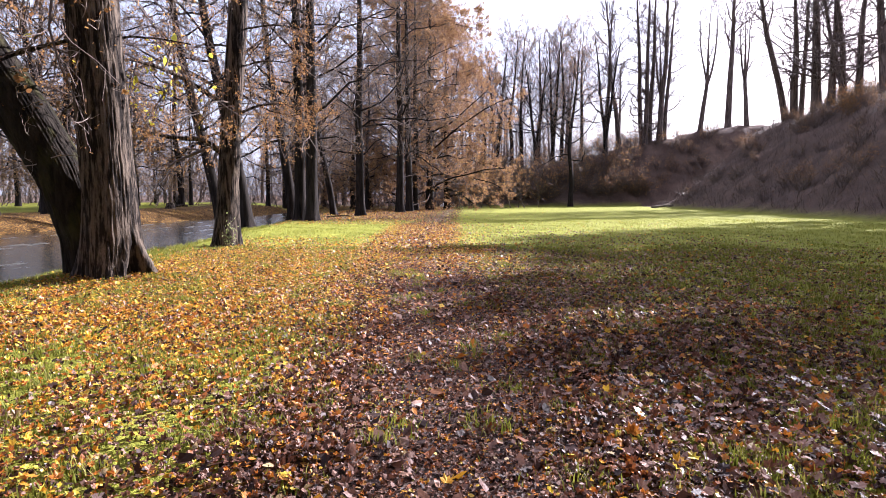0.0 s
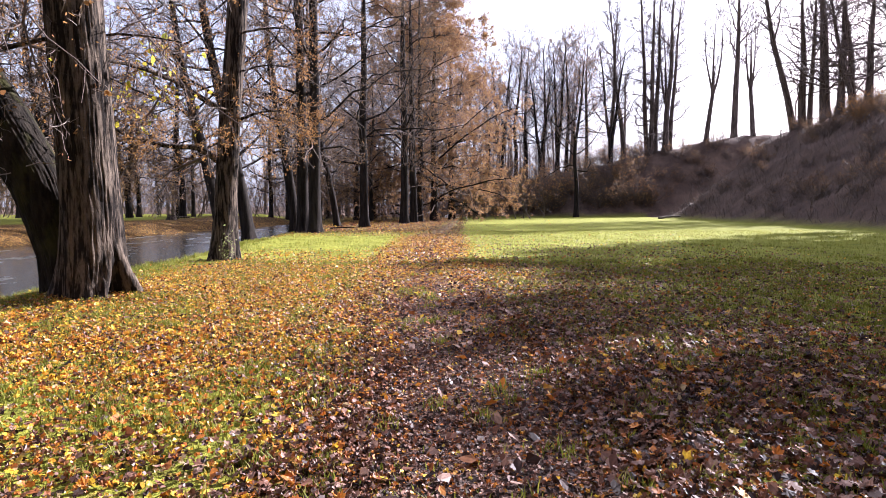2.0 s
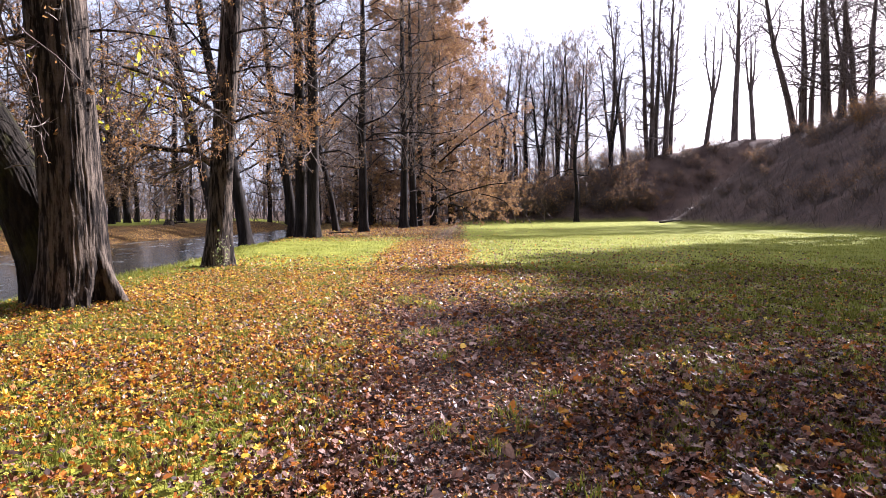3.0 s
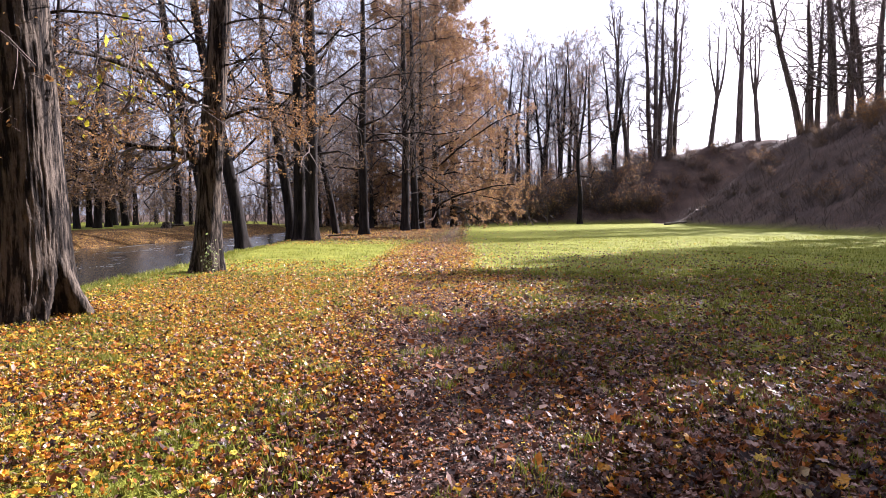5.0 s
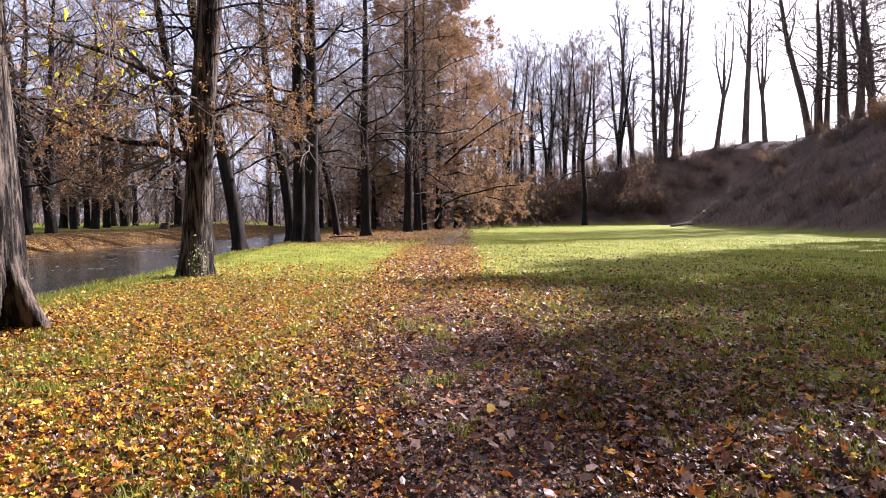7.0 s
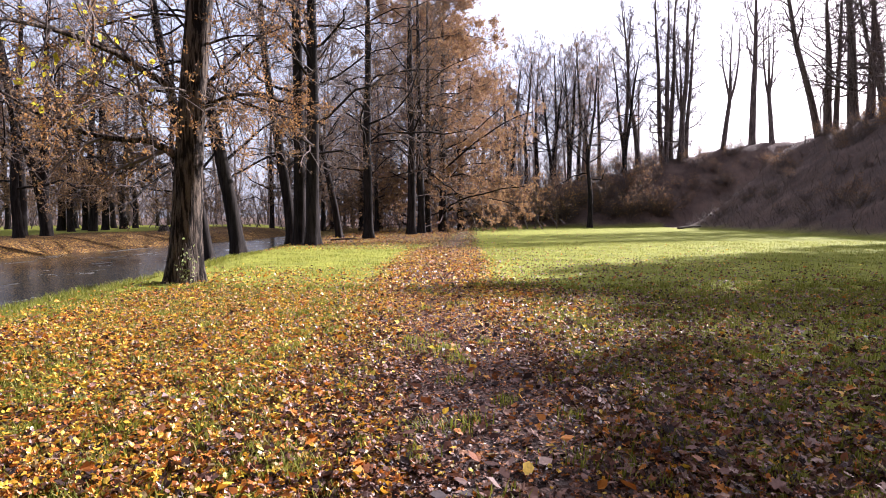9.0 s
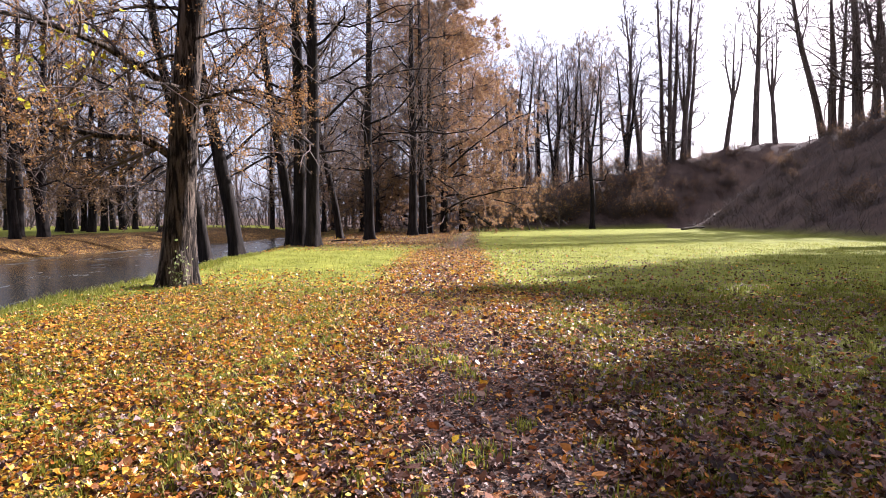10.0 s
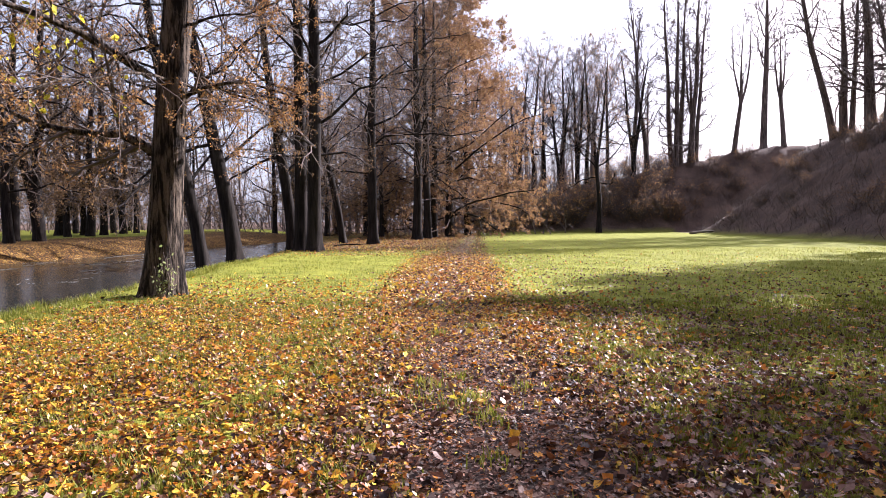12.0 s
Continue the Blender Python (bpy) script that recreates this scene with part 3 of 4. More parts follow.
again(row_b, -6.65, 49.5, 250, 0.95)
again(row_b, -4.3, 62.0, 40, 1.1)
again(row_b, -3.5, 66.0, 170, 1.05)
again(row_a, -3.1, 70.0, 100, 1.1)
again(row_b, -12.5, 57.0, 80, 0.9)
again(row_b, -9.0, 66.0, 20, 0.9)

# brown-leaved beeches over the far end of the path
beech = tree("beech_tree", "broad beech tree dense with coppery brown leaves", "tree",
             [([(0, 0, 0), (0.1, 0, 4), (0, 0.2, 10), (0.2, 0, 27)], [0.5, 0.42, 0.35, 0.05])], 31, limbs=36, f0=0.06, spread_len=0.42, angle=(92, 48),
             lift=0.0, boughs=8, twigs=6, sprays=2, leaf=M_BEECH, leaf_n=105000, leaf_size=0.155, rmin=0.016, droop=0.05, crook=0.2, thick=0.32, group="coppery beeches")
stand(beech, -1.5, 74, 0)
again(beech, 0.8, 86, 120, 1.0)
again(beech, -5.5, 82, 220, 1.05)

# unseen beeches added behind and right of the start to cut sky light
for x, y, t, size in [(-8.5, -7.0, 30, 0.8), (6.5, -9.0, 150, 0.85), (-3.5, -17.0, 260, 0.95), (11.0, -22.0, 80, 1.0), (13.5, -4.0, 200, 0.8), (25.5, 9.0, 310, 0.85)]:
    again(beech, x, y, t, size)
# bare trees of several habits, shared by the park and the earth bank
wide = tree("bare_tree", "bare broadleaf tree with a spreading crown of fine twigs", "tree",
            [([(0, 0, 0), (0.1, 0, 5), (-0.5, 0.1, 9), (0.5, 0.3, 14), (0.9, 0, 22)], [0.36, 0.3, 0.24, 0.16, 0.035])], 41, limbs=20, f0=0.3, spread_len=0.38, angle=(80, 34),
            lift=0.02, boughs=8, twigs=5, sprays=3, rmin=0.018, k=8, rings=14, leaf=M_BEECH, leaf_n=3600, leaf_size=0.13, group="bare trees", crook=0.24, thick=0.38)
pole = tree("bare_tree", "tall slender bare tree with upswept branches near its top", "tree",
            [([(0, 0, 0), (0.15, 0, 6), (-0.25, 0.1, 12), (0.3, 0, 18), (0.1, 0, 26)], [0.44, 0.36, 0.28, 0.18, 0.04])], 42, limbs=13, f0=0.36, spread_len=0.2, angle=(44, 20), thick=0.42,
            lift=0.06, boughs=6, twigs=5, sprays=3, rmin=0.032, k=8, rings=16, bark=M_BARK_PALE, group="slender bank trees", crook=0.17)
brushy = tree("bare_tree", "tall bare tree with short twiggy shoots all along its stem", "tree",
              [([(0, 0, 0), (-0.2, 0, 7), (0.2, 0.1, 14), (-0.1, 0, 21), (0.3, 0, 29)], [0.42, 0.35, 0.27, 0.17, 0.04])], 46, limbs=30, f0=0.05, spread_len=0.13, angle=(78, 28), thick=0.3,
              lift=0.03, boughs=6, twigs=6, sprays=3, rmin=0.03, k=8, rings=16, bark=M_BARK_PALE, group="slender bank trees", crook=0.22)
goblet = tree("bare_tree", "bare tree dividing at mid height into upright wands", "tree",
              [([(0, 0, 0), (0.4, 0, 5), (0.9, 0, 9), (0.5, 0, 15), (0.7, 0, 23)], [0.46, 0.38, 0.32, 0.14, 0.03]), ([(0.7, 0, 8), (1.6, 0.1, 11), (2.2, 0.2, 16), (2.0, 0.2, 22)], [0.24, 0.19, 0.12, 0.03]),
               ([(0.8, 0, 8.5), (0.1, -0.1, 11), (-0.9, 0, 15), (-1.1, 0.1, 21)], [0.22, 0.17, 0.11, 0.03])], 47, limbs=7, f0=0.4, spread_len=0.2, angle=(40, 18), thick=0.4,
              lift=0.07, boughs=5, twigs=5, sprays=2, rmin=0.032, k=8, rings=14, bark=M_BARK_PALE, flare=0.2, group="slender bank trees", crook=0.15)
fork = tree("bare_tree", "forked bare tree with open ascending crown", "tree",
            [([(0, 0, 0), (0, 0, 4), (-0.9, 0, 9), (-1.2, 0, 14), (-2.4, 0, 21)], [0.42, 0.36, 0.26, 0.18, 0.04]), ([(0, 0, 0), (0.1, 0, 4), (1.1, 0.2, 9), (1.3, 0.2, 14), (2.3, 0.3, 21)], [0.4, 0.35, 0.23, 0.16, 0.04])],
            43, limbs=14, f0=0.3, spread_len=0.28, angle=(70, 30), lift=0.03, boughs=7, twigs=5, sprays=3, rmin=0.018, k=8, rings=14, group="bare trees", crook=0.24)
stand(wide, 21.2, 99.0, 0, 1.15)
stand(fork, 18.0, 116.0, 0, 0.95)
stand(pole, 34.6, 118.0, 0, 1.2, tilt=(0, -7))
stand(brushy, 40.0, 121.0, 0, 1.25, tilt=(0, -3.5))
stand(goblet, 50.2, 118.0, 0, 1.05, tilt=(0, 1.5))
for kind, x, y, t, s, lean in [(pole, 31.4, 116.5, 120, 1.1, -3), (goblet, 35.6, 122.0, 70, 0.8, 8), (brushy, 39.2, 117.0, 200, 1.2, -0.5), (brushy, 40.6, 118.4, 300, 1.15, 1), (pole, 42.0, 117.0, 150, 1.3, -2.5),
                               (brushy, 43.2, 117.8, 20, 1.0, 3.5), (goblet, 44.0, 119.5, 210, 1.0, 5), (pole, 57.0, 121.0, 240, 1.45, -5.5), (goblet, 60.0, 119.5, 90, 1.05, 4)]:
    again(kind, x, y, t, s, tilt=(0, lean))
rr = random.Random(5)
airy = tree("bare_tree", "stout bare tree with level, drooping, twiggy limbs on the bank crest", "tree",
            [([(0, 0, 0), (0.15, 0, 5), (-0.2, 0.1, 10), (0.4, 0, 16), (0.3, 0, 22)], [0.6, 0.5, 0.4, 0.26, 0.05])], 45, limbs=30, f0=0.16, spread_len=0.34, angle=(95, 40), thick=0.26,
            lift=-0.01, boughs=7, twigs=5, sprays=2, rmin=0.024, k=8, rings=14, bark=M_BARK_PALE, group="bank crest trees", crook=0.22, droop=0.03)
stand(airy, 51.0, 88.0, 200, 0.95, tilt=(0, 2))
for kind, x, y, t, s, lean in [(pole, 51.0, 90.0, 10, 1.15, -16), (pole, 51.4, 87.0, 80, 0.9, -3), (airy, 50.8, 82.4, 100, 1.15, 4), (airy, 50.4, 78.8, 220, 0.9, 0), (pole, 50.2, 76.0, 300, 0.8, -13),
                               (airy, 49.7, 72.8, 30, 0.8, 1), (airy, 50.4, 69.2, 250, 1.05, -20), (airy, 53.0, 80.0, 130, 0.85, 5)]:
    again(kind, x, y, t, s, tilt=(0, lean))
# young beeches added out of view, only to block sun and sky
young = tree("beech_tree", "unseen young beech dense with dry brown leaves, added to block light", "tree",
             [([(0, 0, 0), (0.1, 0, 3), (0, 0.1, 6), (0.1, 0, 12)], [0.2, 0.16, 0.1, 0.03])], 44, limbs=14, f0=0.1, spread_len=0.36, angle=(80, 35),
             lift=0.03, boughs=6, twigs=4, sprays=0, leaf=M_BEECH, leaf_n=2600, leaf_size=0.42, rmin=0.02, k=8, rings=10, group="young beeches")
stand(young, 48.0, 52.6, 0, 1.42)
# unseen grove sized to shade the path side, thinned to let a patch through
for i in range(22):
    y = 51.0 - (i // 2) * 3.2 - 1.6 * (i % 2)
    light_gap = abs(y - 39.6) < 1.8 if i % 2 else abs(y - 36.6) < 2.0
    if light_gap and i % 2:
        continue
    again(wide if light_gap else young, 48.0 + 3.6 * (i % 2) + rr.uniform(-0.5, 0.5), y + rr.uniform(-0.4, 0.4), rr.uniform(0, 360), 0.88 if light_gap else 1.335 + 0.06 * (i % 2) + rr.uniform(-0.04, 0.04))
# unseen avenue and thicket added behind the start of the walk to cut sky light
for y in (2.4, -5.2, -13.0):
    again(second, -5.6 - 0.05 * y, y, 40 * y, 1.0)
for i in range(20):
    a = radians(100 + i * 9.5)
    again(young, 30 * math.sin(a) * rr.uniform(0.85, 1.15), 24 * math.cos(a) * rr.uniform(0.9, 1.2) - 4, rr.uniform(0, 360), rr.uniform(1.6, 2.0))
for i in range(11):
    again((wide, wide, fork, wide)[i % 4], 6 + i * 2.5 + rr.uniform(-1, 1), 119 + rr.uniform(-4, 8), rr.uniform(0, 360), rr.uniform(0.95, 1.25))
# park across the water
park = tree("park_tree", "dark-stemmed park tree with brown leaves still on its lower boughs", "tree",
            [([(0, 0, 0), (0.2, 0, 4), (-0.3, 0.1, 8), (0.6, 0.3, 14), (0.5, 0, 21)], [0.36, 0.3, 0.24, 0.15, 0.035])], 48, limbs=20, f0=0.18, spread_len=0.4, angle=(92, 36),
            lift=0.0, boughs=7, twigs=5, sprays=2, rmin=0.013, k=8, rings=14, leaf=M_RUSSET, leaf_n=9000, leaf_size=0.13, leaf_low=12, group="park trees", crook=0.26, thick=0.32, droop=0.02)
stand(park, -29.0, 44.0, 0, 0.95)
for i in range(32):
    y = 30 + 75 * (i / 32) + rr.uniform(-3, 3)
    x = float(far_shore(min(y, 66))) - 4 - rr.uniform(0, 1) ** 1.3 * (14 + y * 0.35)
    again((park, fork, park, wide, park)[i % 5], x, y, rr.uniform(0, 360), rr.uniform(0.7, 1.0), tilt=(0, rr.uniform(-4, 4)))
for i in range(14):
    y = 74 + i * 4 + rr.uniform(-2, 2)
    again((park, wide, park)[i % 3], -16 + rr.uniform(-8, 12) - 0.1 * (y - 74), y, rr.uniform(0, 360), rr.uniform(0.8, 1.05))


# distant woods that close the park
def far_wood():
    r = np.random.RandomState(77)
    n = 190
    a = r.uniform(radians(-68), radians(12), n)
    d = r.uniform(105, 210, n)
    x, y = np.sin(a) * d, np.cos(a) * d
    ok = y > 30
    x, y = x[ok], y[ok]
    z = height(x, y) - 0.2
    m = len(x)
    P = march(r, np.stack([x, y, z], -1), np.tile([0, 0, 1.0], (m, 1)), r.uniform(17, 25, m), 6, 0.05, 0.1)
    R = np.linspace(0.3, 0.05, 7)[None] * r.uniform(0.6, 1.2, (m, 1))
    P1, R1 = offshoots(r, P, R, 14, 0.1, (65, 30), 0.32, 4, 0.15, 0.04, 0.4, 0.3, 0.035)
    P2, R2 = offshoots(r, P1, R1, 7, 0.1, (55, 40), 0.6, 2, 0.2, 0.0, 0.6, 0.5, 0.04)
    n = 850
    a = r.uniform(radians(-70), radians(10), n)
    d = r.uniform(88, 190, n)
    x, y = np.sin(a) * d, np.cos(a) * d
    Q = march(r, np.stack([x, y, height(x, y) - 0.1], -1), r.normal(0, 0.35, (n, 3)) + [0, 0, 1.0], r.uniform(4, 10, n), 4, 0.1, 0.0)
    S = np.linspace(0.08, 0.03, 5)[None] + np.zeros((n, 1))
    Q1, S1 = offshoots(r, Q, S, 10, 0.05, (65, 40), 0.55, 2, 0.15, 0.0, 0.6, 0.5, 0.05)
    Q2, S2 = offshoots(r, Q1, S1, 5, 0.05, (60, 40), 0.6, 1, 0.2, 0.0, 0.6, 0.5, 0.04)
    far_tips = np.concatenate([P2[:, 1:].reshape(-1, 3), Q1[:, 1:].reshape(-1, 3), Q2[:, 1:].reshape(-1, 3)])
    far_tips = far_tips[r.rand(len(far_tips)) < np.clip(1.25 - far_tips[:, 2] / 15, 0.06, 1)]
    V, F = leaves(r, far_tips[r.randint(0, len(far_tips), 40000)] + r.normal(0, 0.3, (40000, 3)), 0.24, DIAMOND)
    tagged(part("far_foliage", mesh_np("far_foliage", V, F), M_RUSSET), "brown leaves of the distant woodland", "foliage", kind="stuff")
    return mesh_np("far_wood", *joined([tubes(P, R, 5), tubes(P1, R1, 3), tubes(P2, R2, 2), tubes(Q, S, 3), tubes(Q1, S1, 2), tubes(Q2, S2, 2)]))


M_FAR = Mat("far_twigs")
M_FAR.set(M_FAR.ramp(M_FAR.noise(M_FAR.world_pos(), 0.15), (0.35, (0.08, 0.064, 0.058)), (0.65, (0.15, 0.115, 0.095))), 0.9, 0.1)
tagged(part("far_wood", far_wood(), M_FAR.m), "distant bare woodland closing the park", "woodland", kind="stuff")


# ---- undergrowth on the earth bank ----
def shrub(seed, label, leaf_n, leaf=M_BEECH):
    r = np.random.RandomState(seed)
    root = new("shrub")
    m = 9
    a = r.uniform(0, 6.28, m)
    D = np.stack([np.cos(a), np.sin(a), r.uniform(1.0, 2.6, m)], -1)
    P = march(r, np.stack([0.25 * np.cos(a), 0.25 * np.sin(a), np.zeros(m)], -1), D, r.uniform(1.6, 3.4, m), 5, 0.14, 0.0)
    R = np.linspace(0.035, 0.012, 6)[None] + np.zeros((m, 1))
    P1, R1 = offshoots(r, P, R, 14, 0.12, (60, 40), 0.5, 4, 0.2, -0.02, 0.6, 0.5, 0.013)
    P2, R2 = offshoots(r, P1, R1, 4, 0.1, (60, 40), 0.6, 2, 0.22, -0.03, 0.7, 0.6, 0.010)
    for j in range(m):
        part("stem", mesh_np("stem", *tubes(P[j:j + 1], R[j:j + 1], 5)), M_TWIG, root)
    crown = part("crown", mesh_np("crown", *joined([tubes(P1, R1, 3), tubes(P2, R2, 2)])), M_TWIG, root)
    pool = np.concatenate([P1[:, 1:].reshape(-1, 3), P2[:, 1:].reshape(-1, 3)])
    at = pool[r.randint(0, len(pool), leaf_n)] + r.normal(0, 0.05, (leaf_n, 3))
    part("foliage", mesh_np("foliage", *leaves(r, at, 0.13, DIAMOND)), leaf, crown, "dry leaves still on the twigs")
    return tagged(root, label, "shrub", "bank undergrowth")


shrubs = [shrub(61, "tangled bare shrub with sparse brown leaves on the bank", 160), shrub(62, "dense thicket shrub on the shaded bank", 700)]
stand(shrubs[0], 17.0, 104.0, 0, 1.3)
stand(shrubs[1], 14.0, 104.5, 0, 1.6)
for i in range(44):
    x = 3 + i * 0.75 + rr.uniform(-0.8, 0.8)
    foot_y = float(np.interp(x, [-30, 0, 21, 33, 60], [112, 104, 100.5, 101, 104]))
    again(shrubs[i % 2], x, foot_y + 2.5 + rr.uniform(0, 9), rr.uniform(0, 360), rr.uniform(1.3, 2.3) if x < 34 else rr.uniform(0.6, 1.2), 0.1)
for i in range(64):
    y = rr.uniform(38, 88)
    again(shrubs[i % 2], float(bank_foot(y)) + rr.uniform(1.5, 20), y, rr.uniform(0, 360), rr.uniform(0.4, 0.9), 0.1)

for i in range(34):
    x = 33 + i * 0.75 + rr.uniform(-0.8, 0.8)
    again(shrubs[i % 2], x, 104 + rr.uniform(0, 13), rr.uniform(0, 360), rr.uniform(0.6, 1.25), 0.1)


orange_shrub = shrub(63, "shrub with orange autumn leaves high on the bank", 1500, M_DRY)
stand(orange_shrub, 45.0, 66.5, 0, 0.95)
for x, y, t, size in [(46.6, 68.0, 80, 0.8), (43.6, 65.5, 200, 0.7)]:
    again(orange_shrub, x, y, t, size, 0.1)
for i in range(9):
    again(shrubs[1], 25.0 + i * 1.6 + rr.uniform(-0.4, 0.4), 119.5 + rr.uniform(0, 3), rr.uniform(0, 360), rr.uniform(1.1, 1.9), 0.1)


def bank_brush():
    """Low brambles, saplings and dead stalks over the slopes."""
    r = np.random.RandomState(66)
    n = 3800
    y = r.uniform(30, 92, n)
    x = bank_foot(y) + 20 * r.rand(n) ** 1.1 + 0.4
    m = n // 2
    x2 = r.uniform(2, 58, m)
    y2 = np.interp(x2, [-30, 0, 21, 33, 60], [112, 104, 100.5, 101, 104]) + r.uniform(0.3, 15, m)
    x, y = np.concatenate([x, x2]), np.concatenate([y, y2])
    D = np.concatenate([r.normal(0, 0.5, (len(x), 2)), np.ones((len(x), 1))], 1)
    P = march(r, np.stack([x, y, height(x, y) - 0.05], -1), D, r.gamma(2.0, 0.42, len(x)) + 0.25, 3, 0.2, -0.05)
    R = np.linspace(0.022, 0.01, 4)[None] + np.zeros((len(x), 1))
    P1, R1 = offshoots(r, P, R, 5, 0.15, (65, 45), 0.55, 2, 0.2, 0.0, 0.7, 0.6, 0.012)
    return mesh_np("brush", *joined([tubes(P, R, 2), tubes(P1, R1, 2)]))


tagged(part("brush", bank_brush(), M_TWIG), "low dead brush and saplings over the earth bank", "undergrowth", kind="stuff")


# ---- leaf litter and grass ----
def scatter(r, n, x0, x1, y0, y1, cover_at):
    x, y = r.uniform(x0, x1, n), r.uniform(y0, y1, n)
    keep = r.rand(n) < cover_at(x, y)
    keep &= r.rand(n) < 1 - 0.85 * smooth(np.abs(x + 0.3) - (y + 1.5) * 0.82, 0.5, 5.0)
    keep &= r.rand(n) < smooth(y, 0.3, 2.6)
    return x[keep], y[keep]


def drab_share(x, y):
    """Trodden leaves are brown, those by the limes golden; extra brown stands in for shade on the right and nearest
    ground.
    """
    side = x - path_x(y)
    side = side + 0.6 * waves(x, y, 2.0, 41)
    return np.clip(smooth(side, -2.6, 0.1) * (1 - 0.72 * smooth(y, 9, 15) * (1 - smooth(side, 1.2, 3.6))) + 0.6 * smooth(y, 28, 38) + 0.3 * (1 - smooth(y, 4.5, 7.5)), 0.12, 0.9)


def litter(name, label, material, gold, seed):
    r = np.random.RandomState(seed)
    sets = []
    for n, y0, y1, size in ((250000, 0.5, 8.0, 0.038), (330000, 8.0, 16.0, 0.034), (130000, 16.0, 34.0, 0.062), (40000, 34.0, 80.0, 0.09)):
        half = (y1 + 1.5) * 0.82 + 2
        x, y = scatter(r, n, -min(half, 11), min(half, 13), y0, y1, lambda a, b: np.maximum(litter_cover(a, b), path_cover(a, b)))
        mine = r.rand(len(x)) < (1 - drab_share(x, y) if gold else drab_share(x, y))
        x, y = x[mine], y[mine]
        trod = path_cover(x, y)
        P = np.stack([x, y, height(x, y) + r.uniform(0.008, 0.06, len(x)) * (1 - 0.6 * trod)], -1)
        each = size * (1 - 0.2 * trod)
        right = x - path_x(y) > 0.8
        big = (r.rand(len(x)) < np.where(right, 0.2, 0.08)) & (y < 16) & (trod < 0.5)
        each = each * np.where(big & right, 1.15, 1.0)
        P[:, 2] += 0.01 * big
        sets.append(leaves(r, P[big], each[big] * 1.35, MAPLE, 0.4, 2.6))
        if y0 > 15:
            sets.append(leaves(r, P[~big], each[~big] * 1.1, DIAMOND, 0.5, 2.0))
        else:
            flat = ~big & (trod > 0.35)
            loose = ~big & ~flat
            form = CRUMPLED if y0 < 5 else OVAL
            sets.append(leaves(r, P[flat], each[flat], form, 0.4, 1.5))
            sets.append(leaves(r, P[loose], each[loose], form, 0.6, 1.8))
    # thinner spread all round
    x, y = r.uniform(-11, 13, 60000), r.uniform(-12, 34, 60000)
    keep = r.rand(len(x)) < np.maximum(litter_cover(x, y), path_cover(x, y)) * (1 - drab_share(x, y) if gold else drab_share(x, y))
    x, y = x[keep], y[keep]
    sets.append(leaves(r, np.stack([x, y, height(x, y) + r.uniform(0.008, 0.05, len(x))], -1), 0.075, OVAL, 0.6, 2.2))
    return tagged(part(name, mesh_np(name, *joined(sets), smooth_faces=False), material), label, "leaves", kind="stuff")


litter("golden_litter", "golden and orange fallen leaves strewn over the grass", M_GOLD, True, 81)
litter("brown_litter", "dull brown fallen leaves trodden along the footpath, darkened for shade beside it", M_BROWN, False, 82)


def grass_blades(r, x, y, tall):
    m = len(x)
    a = r.uniform(0, 6.28, m)
    lean = r.uniform(0.1, 0.8, m)
    h = tall * r.uniform(0.5, 1.3, m)
    w = 0.0035 + 0.02 * h
    base = np.stack([x, y, height(x, y) - 0.005], -1)
    side = np.stack([-np.sin(a), np.cos(a), np.zeros(m)], -1) * w[:, None]
    out = np.stack([np.cos(a) * lean * h, np.sin(a) * lean * h, h], -1)
    mid = base + out * [0.35, 0.35, 0.6]
    V = np.stack([base - side, base + side, mid + side * 0.7, mid - side * 0.7, base + out], 1)
    i = np.arange(m)[:, None] * 5
    F = np.concatenate([i + [0, 1, 2], i + [0, 2, 3], i + [3, 2, 4]])
    return V.reshape(-1, 3), F


def grass_cover(x, y):
    patch = smooth(waves(x, y, 3.0, 51) + 0.7 * waves(x, y, 8.0, 52), -0.05, 0.35)
    free = 1 - 0.85 * litter_cover(x, y)
    return np.clip((0.2 + 0.8 * patch) * free + 0.75 * patch * (litter_cover(x, y) > 0.4), 0, 1) * (1 - 0.9 * path_cover(x, y)) * (x > near_shore(y) + 0.6)


def turf():
    r = np.random.RandomState(91)
    sets = []
    for n, y0, y1, tall in ((95000, 1.8, 9.0, 0.055), (115000, 9.0, 18.0, 0.07), (90000, 18.0, 40.0, 0.09)):
        half = (y1 + 1.5) * 0.82 + 1
        x, y = scatter(r, n, -min(half, 13), min(half, 24), y0, y1, grass_cover)
        sets.append(grass_blades(r, x, y, tall))
    x, y = r.uniform(-13, 24, 60000), r.uniform(-12, 40, 60000)
    keep = r.rand(len(x)) < grass_cover(x, y)
    sets.append(grass_blades(r, x[keep], y[keep], 0.07))
    cx, cy = r.uniform(-8, 9, 2700), r.uniform(2.0, 17, 2700)
    ok = (np.abs(cx + 0.3) < cy * 0.8 + 1) & (r.rand(2700) < 0.2 + 0.75 * smooth(np.abs(cx - path_x(cy)), 0.5, 1.6)) & (cx > near_shore(cy) + 1)
    cx, cy = cx[ok], cy[ok]
    m = 46
    x, y = np.repeat(cx, m) + r.normal(0, 0.07, len(cx) * m), np.repeat(cy, m) + r.normal(0, 0.07, len(cx) * m)
    sets.append(grass_blades(r, x, y, 0.085))
    # longer grass along the water's edge
    cy = r.uniform(7, 32, 650)
    cx = near_shore(cy) + r.uniform(0.9, 2.6, 650)
    x, y = np.repeat(cx, 26) + r.normal(0, 0.09, 650 * 26), np.repeat(cy, 26) + r.normal(0, 0.09, 650 * 26)
    sets.append(grass_blades(r, x, y, 0.17))
    return mesh_np("grass", *joined(sets))


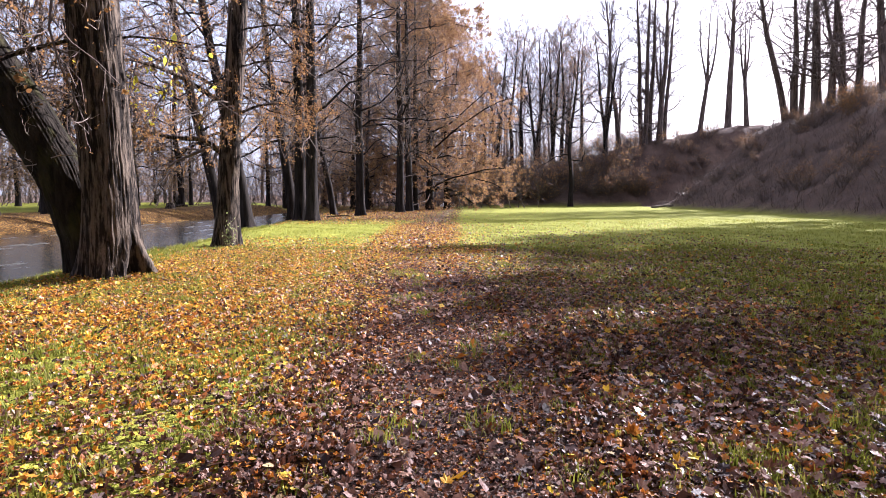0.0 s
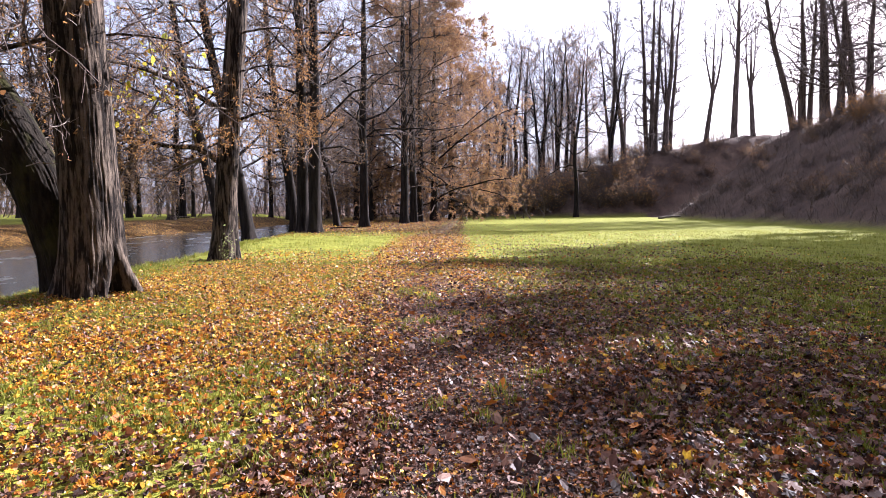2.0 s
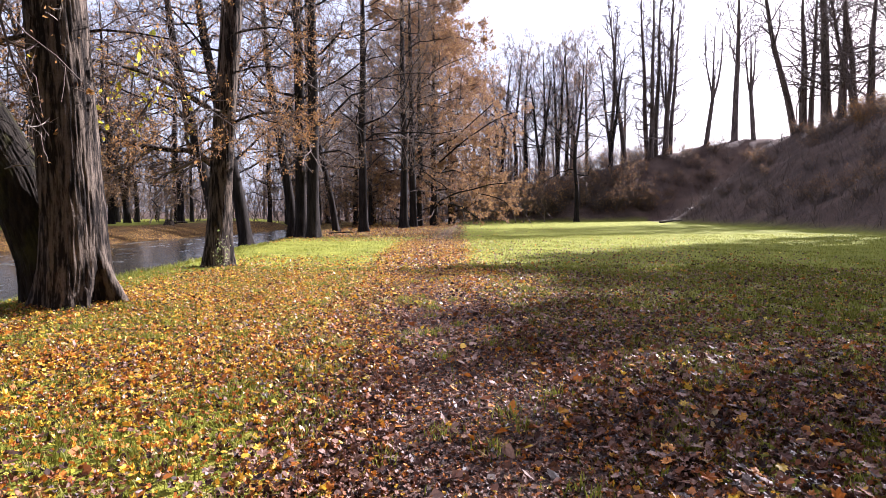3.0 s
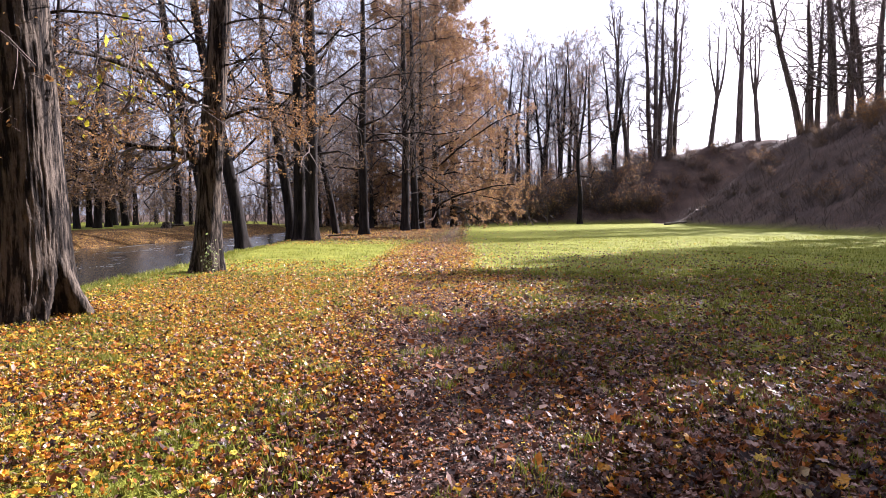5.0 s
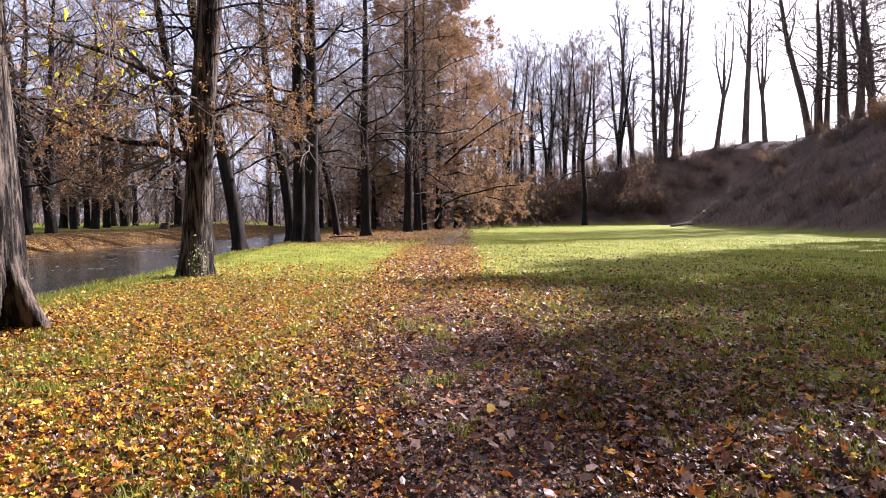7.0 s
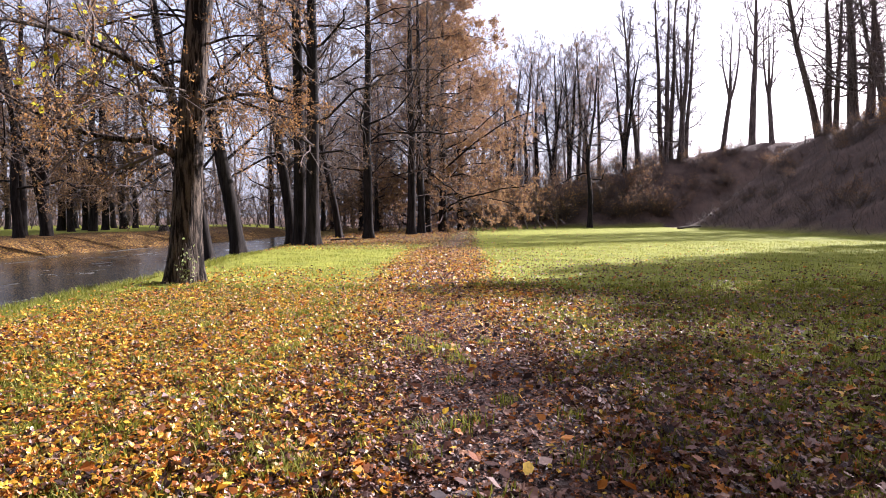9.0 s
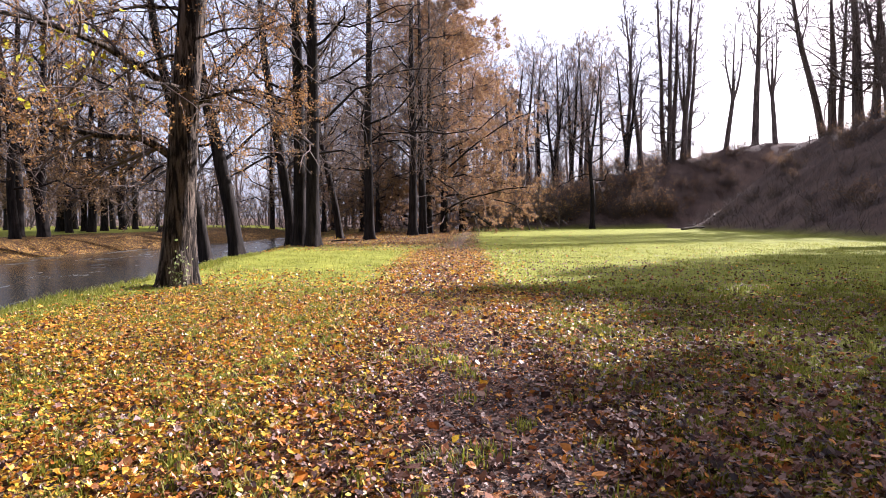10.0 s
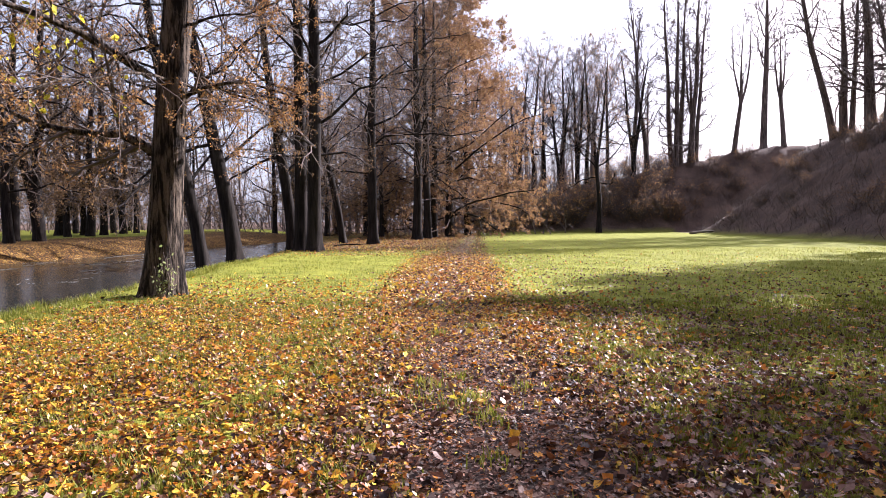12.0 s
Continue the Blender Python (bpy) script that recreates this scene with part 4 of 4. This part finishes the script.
tagged(part("grass", turf(), M_GRASS), "short green grass growing through the fallen leaves", "grass", kind="stuff")


# ---- small things ----
def tube_part(name, line, ra, rb, material, parent=None, k=8, n=9, label=""):
    q = np.array(line, float)
    u, v = np.linspace(0, 1, len(q)), np.linspace(0, 1, n)
    axis = np.stack([np.interp(v, u, q[:, i]) for i in range(3)], -1)[None]
    V, F = tubes(axis, np.linspace(ra, rb, n)[None], k)
    bm = bmesh.new()
    vs = [bm.verts.new(p) for p in V]
    for f in F:
        bm.faces.new([vs[i] for i in f])
    bm.faces.new(vs[:k][::-1])
    bm.faces.new(vs[-k:])
    me = bpy.data.meshes.new(name)
    bm.to_mesh(me)
    bm.free()
    me.polygons.foreach_set("use_smooth", np.full(len(me.polygons), True))
    return part(name, me, material, parent, label)


def shoots():
    """Leafy sprouts at the foot of the second lime."""
    r = np.random.RandomState(14)
    root = new("sprout")
    pts = []
    for i in range(9):
        a = -1.15 + r.uniform(-0.4, 0.4)
        x, y = 0.43 * math.cos(a), 0.47 * math.sin(a)
        h = r.uniform(0.35, 1.0)
        line = [(x, y, 0), (x * 1.1, y * 1.15, h * 0.6), (x * 1.05 + r.uniform(-0.1, 0.1), y * 1.25, h)]
        tube_part("shoot", line, 0.008, 0.004, M_TWIG, root, 4, 5)
        q = np.array(line)
        f = r.rand(9) ** 0.7
        pts.append(np.stack([np.interp(f, [0, 0.6, 1], q[:, i]) for i in range(3)], -1) + r.normal(0, 0.04, (9, 3)))
    part("foliage", mesh_np("foliage", *leaves(r, np.concatenate(pts), 0.055, OVAL)), M_SHOOT, root)
    return tagged(root, "pale green leafy sprouts at the foot of a lime", "sprout")


stand(shoots(), -6.5, 17.98, 12, 1.0, 0.05)

M_PALE = bark_material("pale_wood", (0.09, 0.075, 0.06), (0.24, 0.20, 0.16), 12.0, relief=0.01)


def fallen_log(x, y, turn, length, r0, tilt, label, material=M_PALE, group="fallen logs on the bank"):
    root = new("fallen_log")
    tube_part("stem", [(0, 0, 0), (length * 0.5, 0.08, 0.03), (length, -0.05, 0.0)], r0, r0 * 0.6, material, root, 10, 8)
    tube_part("snag", [(length * 0.55, 0, 0), (length * 0.68, 0.25, 0.3), (length * 0.74, 0.35, 0.65)], r0 * 0.4, r0 * 0.15, material, root, 6, 5)
    root.matrix_basis = pose(x, y, ground_z(x, y) + r0 * 0.6, 0, tilt, turn)
    return tagged(root, label, "log", group)


# added logs, their pale colour standing in for sunlit grass on the spur
for x, y, turn, length, r0, tilt in [(29.6, 84.6, 20, 3.6, 0.2, -4), (32.6, 86.2, -38, 2.0, 0.2, -8), (35.4, 88.2, 66, 1.9, 0.14, -10), (38.8, 89.4, 8, 1.4, 0.13, -30)]:
    fallen_log(x, y, turn, length, r0, tilt, "pale log standing in for sunlit grass at the foot of the bank")


for x, y, turn, length, r0 in [(-8.6, 45.0, 25, 1.5, 0.06), (-7.8, 46.2, -40, 1.2, 0.05)]:
    fallen_log(x, y, turn, length, r0, -3, "dark fallen bough under the waterside limes", M_BARK_FAR, "fallen boughs by the water")


def fence():
    root = new("fence")
    line = [(49.2, 90.2), (51.4, 88.4), (53.4, 86.6)]
    tops = []
    for x, y in line:
        z = ground_z(x, y)
        tube_part("post", [(x, y, z - 0.3), (x, y, z + 1.15)], 0.09, 0.08, M_PALE, root, 7, 3)
        tops.append((x, y, z + 0.95))
    for a, b in zip(tops, tops[1:]):
        tube_part("rail", [a, b], 0.045, 0.045, M_PALE, root, 5, 3)
    return tagged(root, "weathered post and rail fence on the bank crest", "fence")


fence()


def stump(x, y, size):
    root = new("stump")
    V, F, _, _ = stem_mesh("body", [(0, 0, -0.1), (0.02, 0, 0.25), (0.03, 0.02, 0.5)], [0.42, 0.36, 0.33], 16, 10, 0.5, 0.05, 5)
    part("body", mesh_np("body", V, F), M_BARK, root)
    tube_part("branch", [(0.1, 0, 0.15), (0.9, 0.1, 0.3), (1.5, 0.2, 0.22)], 0.12, 0.06, M_BARK, root, 7, 6)
    root.matrix_basis = pose(x, y, ground_z(x, y), 0, 0, 20) @ Matrix.Scale(size, 4)
    return tagged(root, "dark rotten stump on the far shore", "stump")


stump(-25.0, 55.5, 1.0)

M_STONE = Mat("pale_stone")
M_STONE.set(M_STONE.ramp(M_STONE.noise(M_STONE.coords(), 6.0), (0.3, (0.45, 0.44, 0.42)), (0.7, (0.72, 0.70, 0.67))), 0.8, 0.3)


def boulder(x, y, size, seed):
    r = np.random.RandomState(seed)
    bm = bmesh.new()
    bmesh.ops.create_icosphere(bm, subdivisions=2, radius=1)
    for v in bm.verts:
        v.co *= 1 + 0.18 * math.sin(v.co.x * 3 + seed) * math.cos(v.co.y * 4) + r.uniform(-0.05, 0.05)
        v.co.z = max(v.co.z * 0.8, -0.4)
    me = bpy.data.meshes.new("boulder")
    bm.to_mesh(me)
    bm.free()
    ob = part("boulder", me, M_STONE.m)
    ob.matrix_basis = pose(x, y, ground_z(x, y) + 0.3 * size, 0, 0, seed * 40) @ Matrix.Scale(size, 4)
    return tagged(ob, "pale boulder beside the end of the path", "boulder", "boulders at the path end")


boulder(0.3, 99.0, 0.5, 1)
boulder(2.0, 99.5, 0.45, 2)


# single large leaves lying on the path
def leaf_object_material():
    k = Mat("single_leaf")
    rnd = k.t.nodes.new("ShaderNodeObjectInfo").outputs["Random"]
    col = k.ramp(rnd, (0.0, (0.12, 0.055, 0.035)), (0.3, (0.30, 0.17, 0.11)), (0.55, (0.44, 0.29, 0.20)), (0.75, (0.56, 0.20, 0.03)), (0.9, (0.70, 0.42, 0.05)), (1.0, (0.22, 0.09, 0.05)))
    col = k.mix(0.6, col, k.ramp(k.noise(k.coords(), 5.0, 5.0), (0.3, 0.5), (0.7, 1.2)), "MULTIPLY")
    k.set(col, 0.6, 0.2).thin(col, 0.2)
    return k.m


M_LEAF = leaf_object_material()
lr = np.random.RandomState(7)
leaf_meshes = [mesh_np("fallen_leaf", *leaves(lr, np.zeros((1, 3)), 1.0, MAPLE, 0.05, c), smooth_faces=False) for c in (1.4, 2.4, 3.4, -1.8)]
for i in range(290):
    x, y = lr.uniform(-3.2, 3.8), 2.6 + 11 * lr.rand() ** 1.2
    ob = part("fallen_leaf", leaf_meshes[i % 4], M_LEAF, ground)
    ob.matrix_basis = pose(x, y, ground_z(x, y) + 0.035, lr.uniform(-22, 22), lr.uniform(-22, 22), lr.uniform(0, 360)) @ Matrix.Scale(lr.uniform(0.045, 0.08), 4)
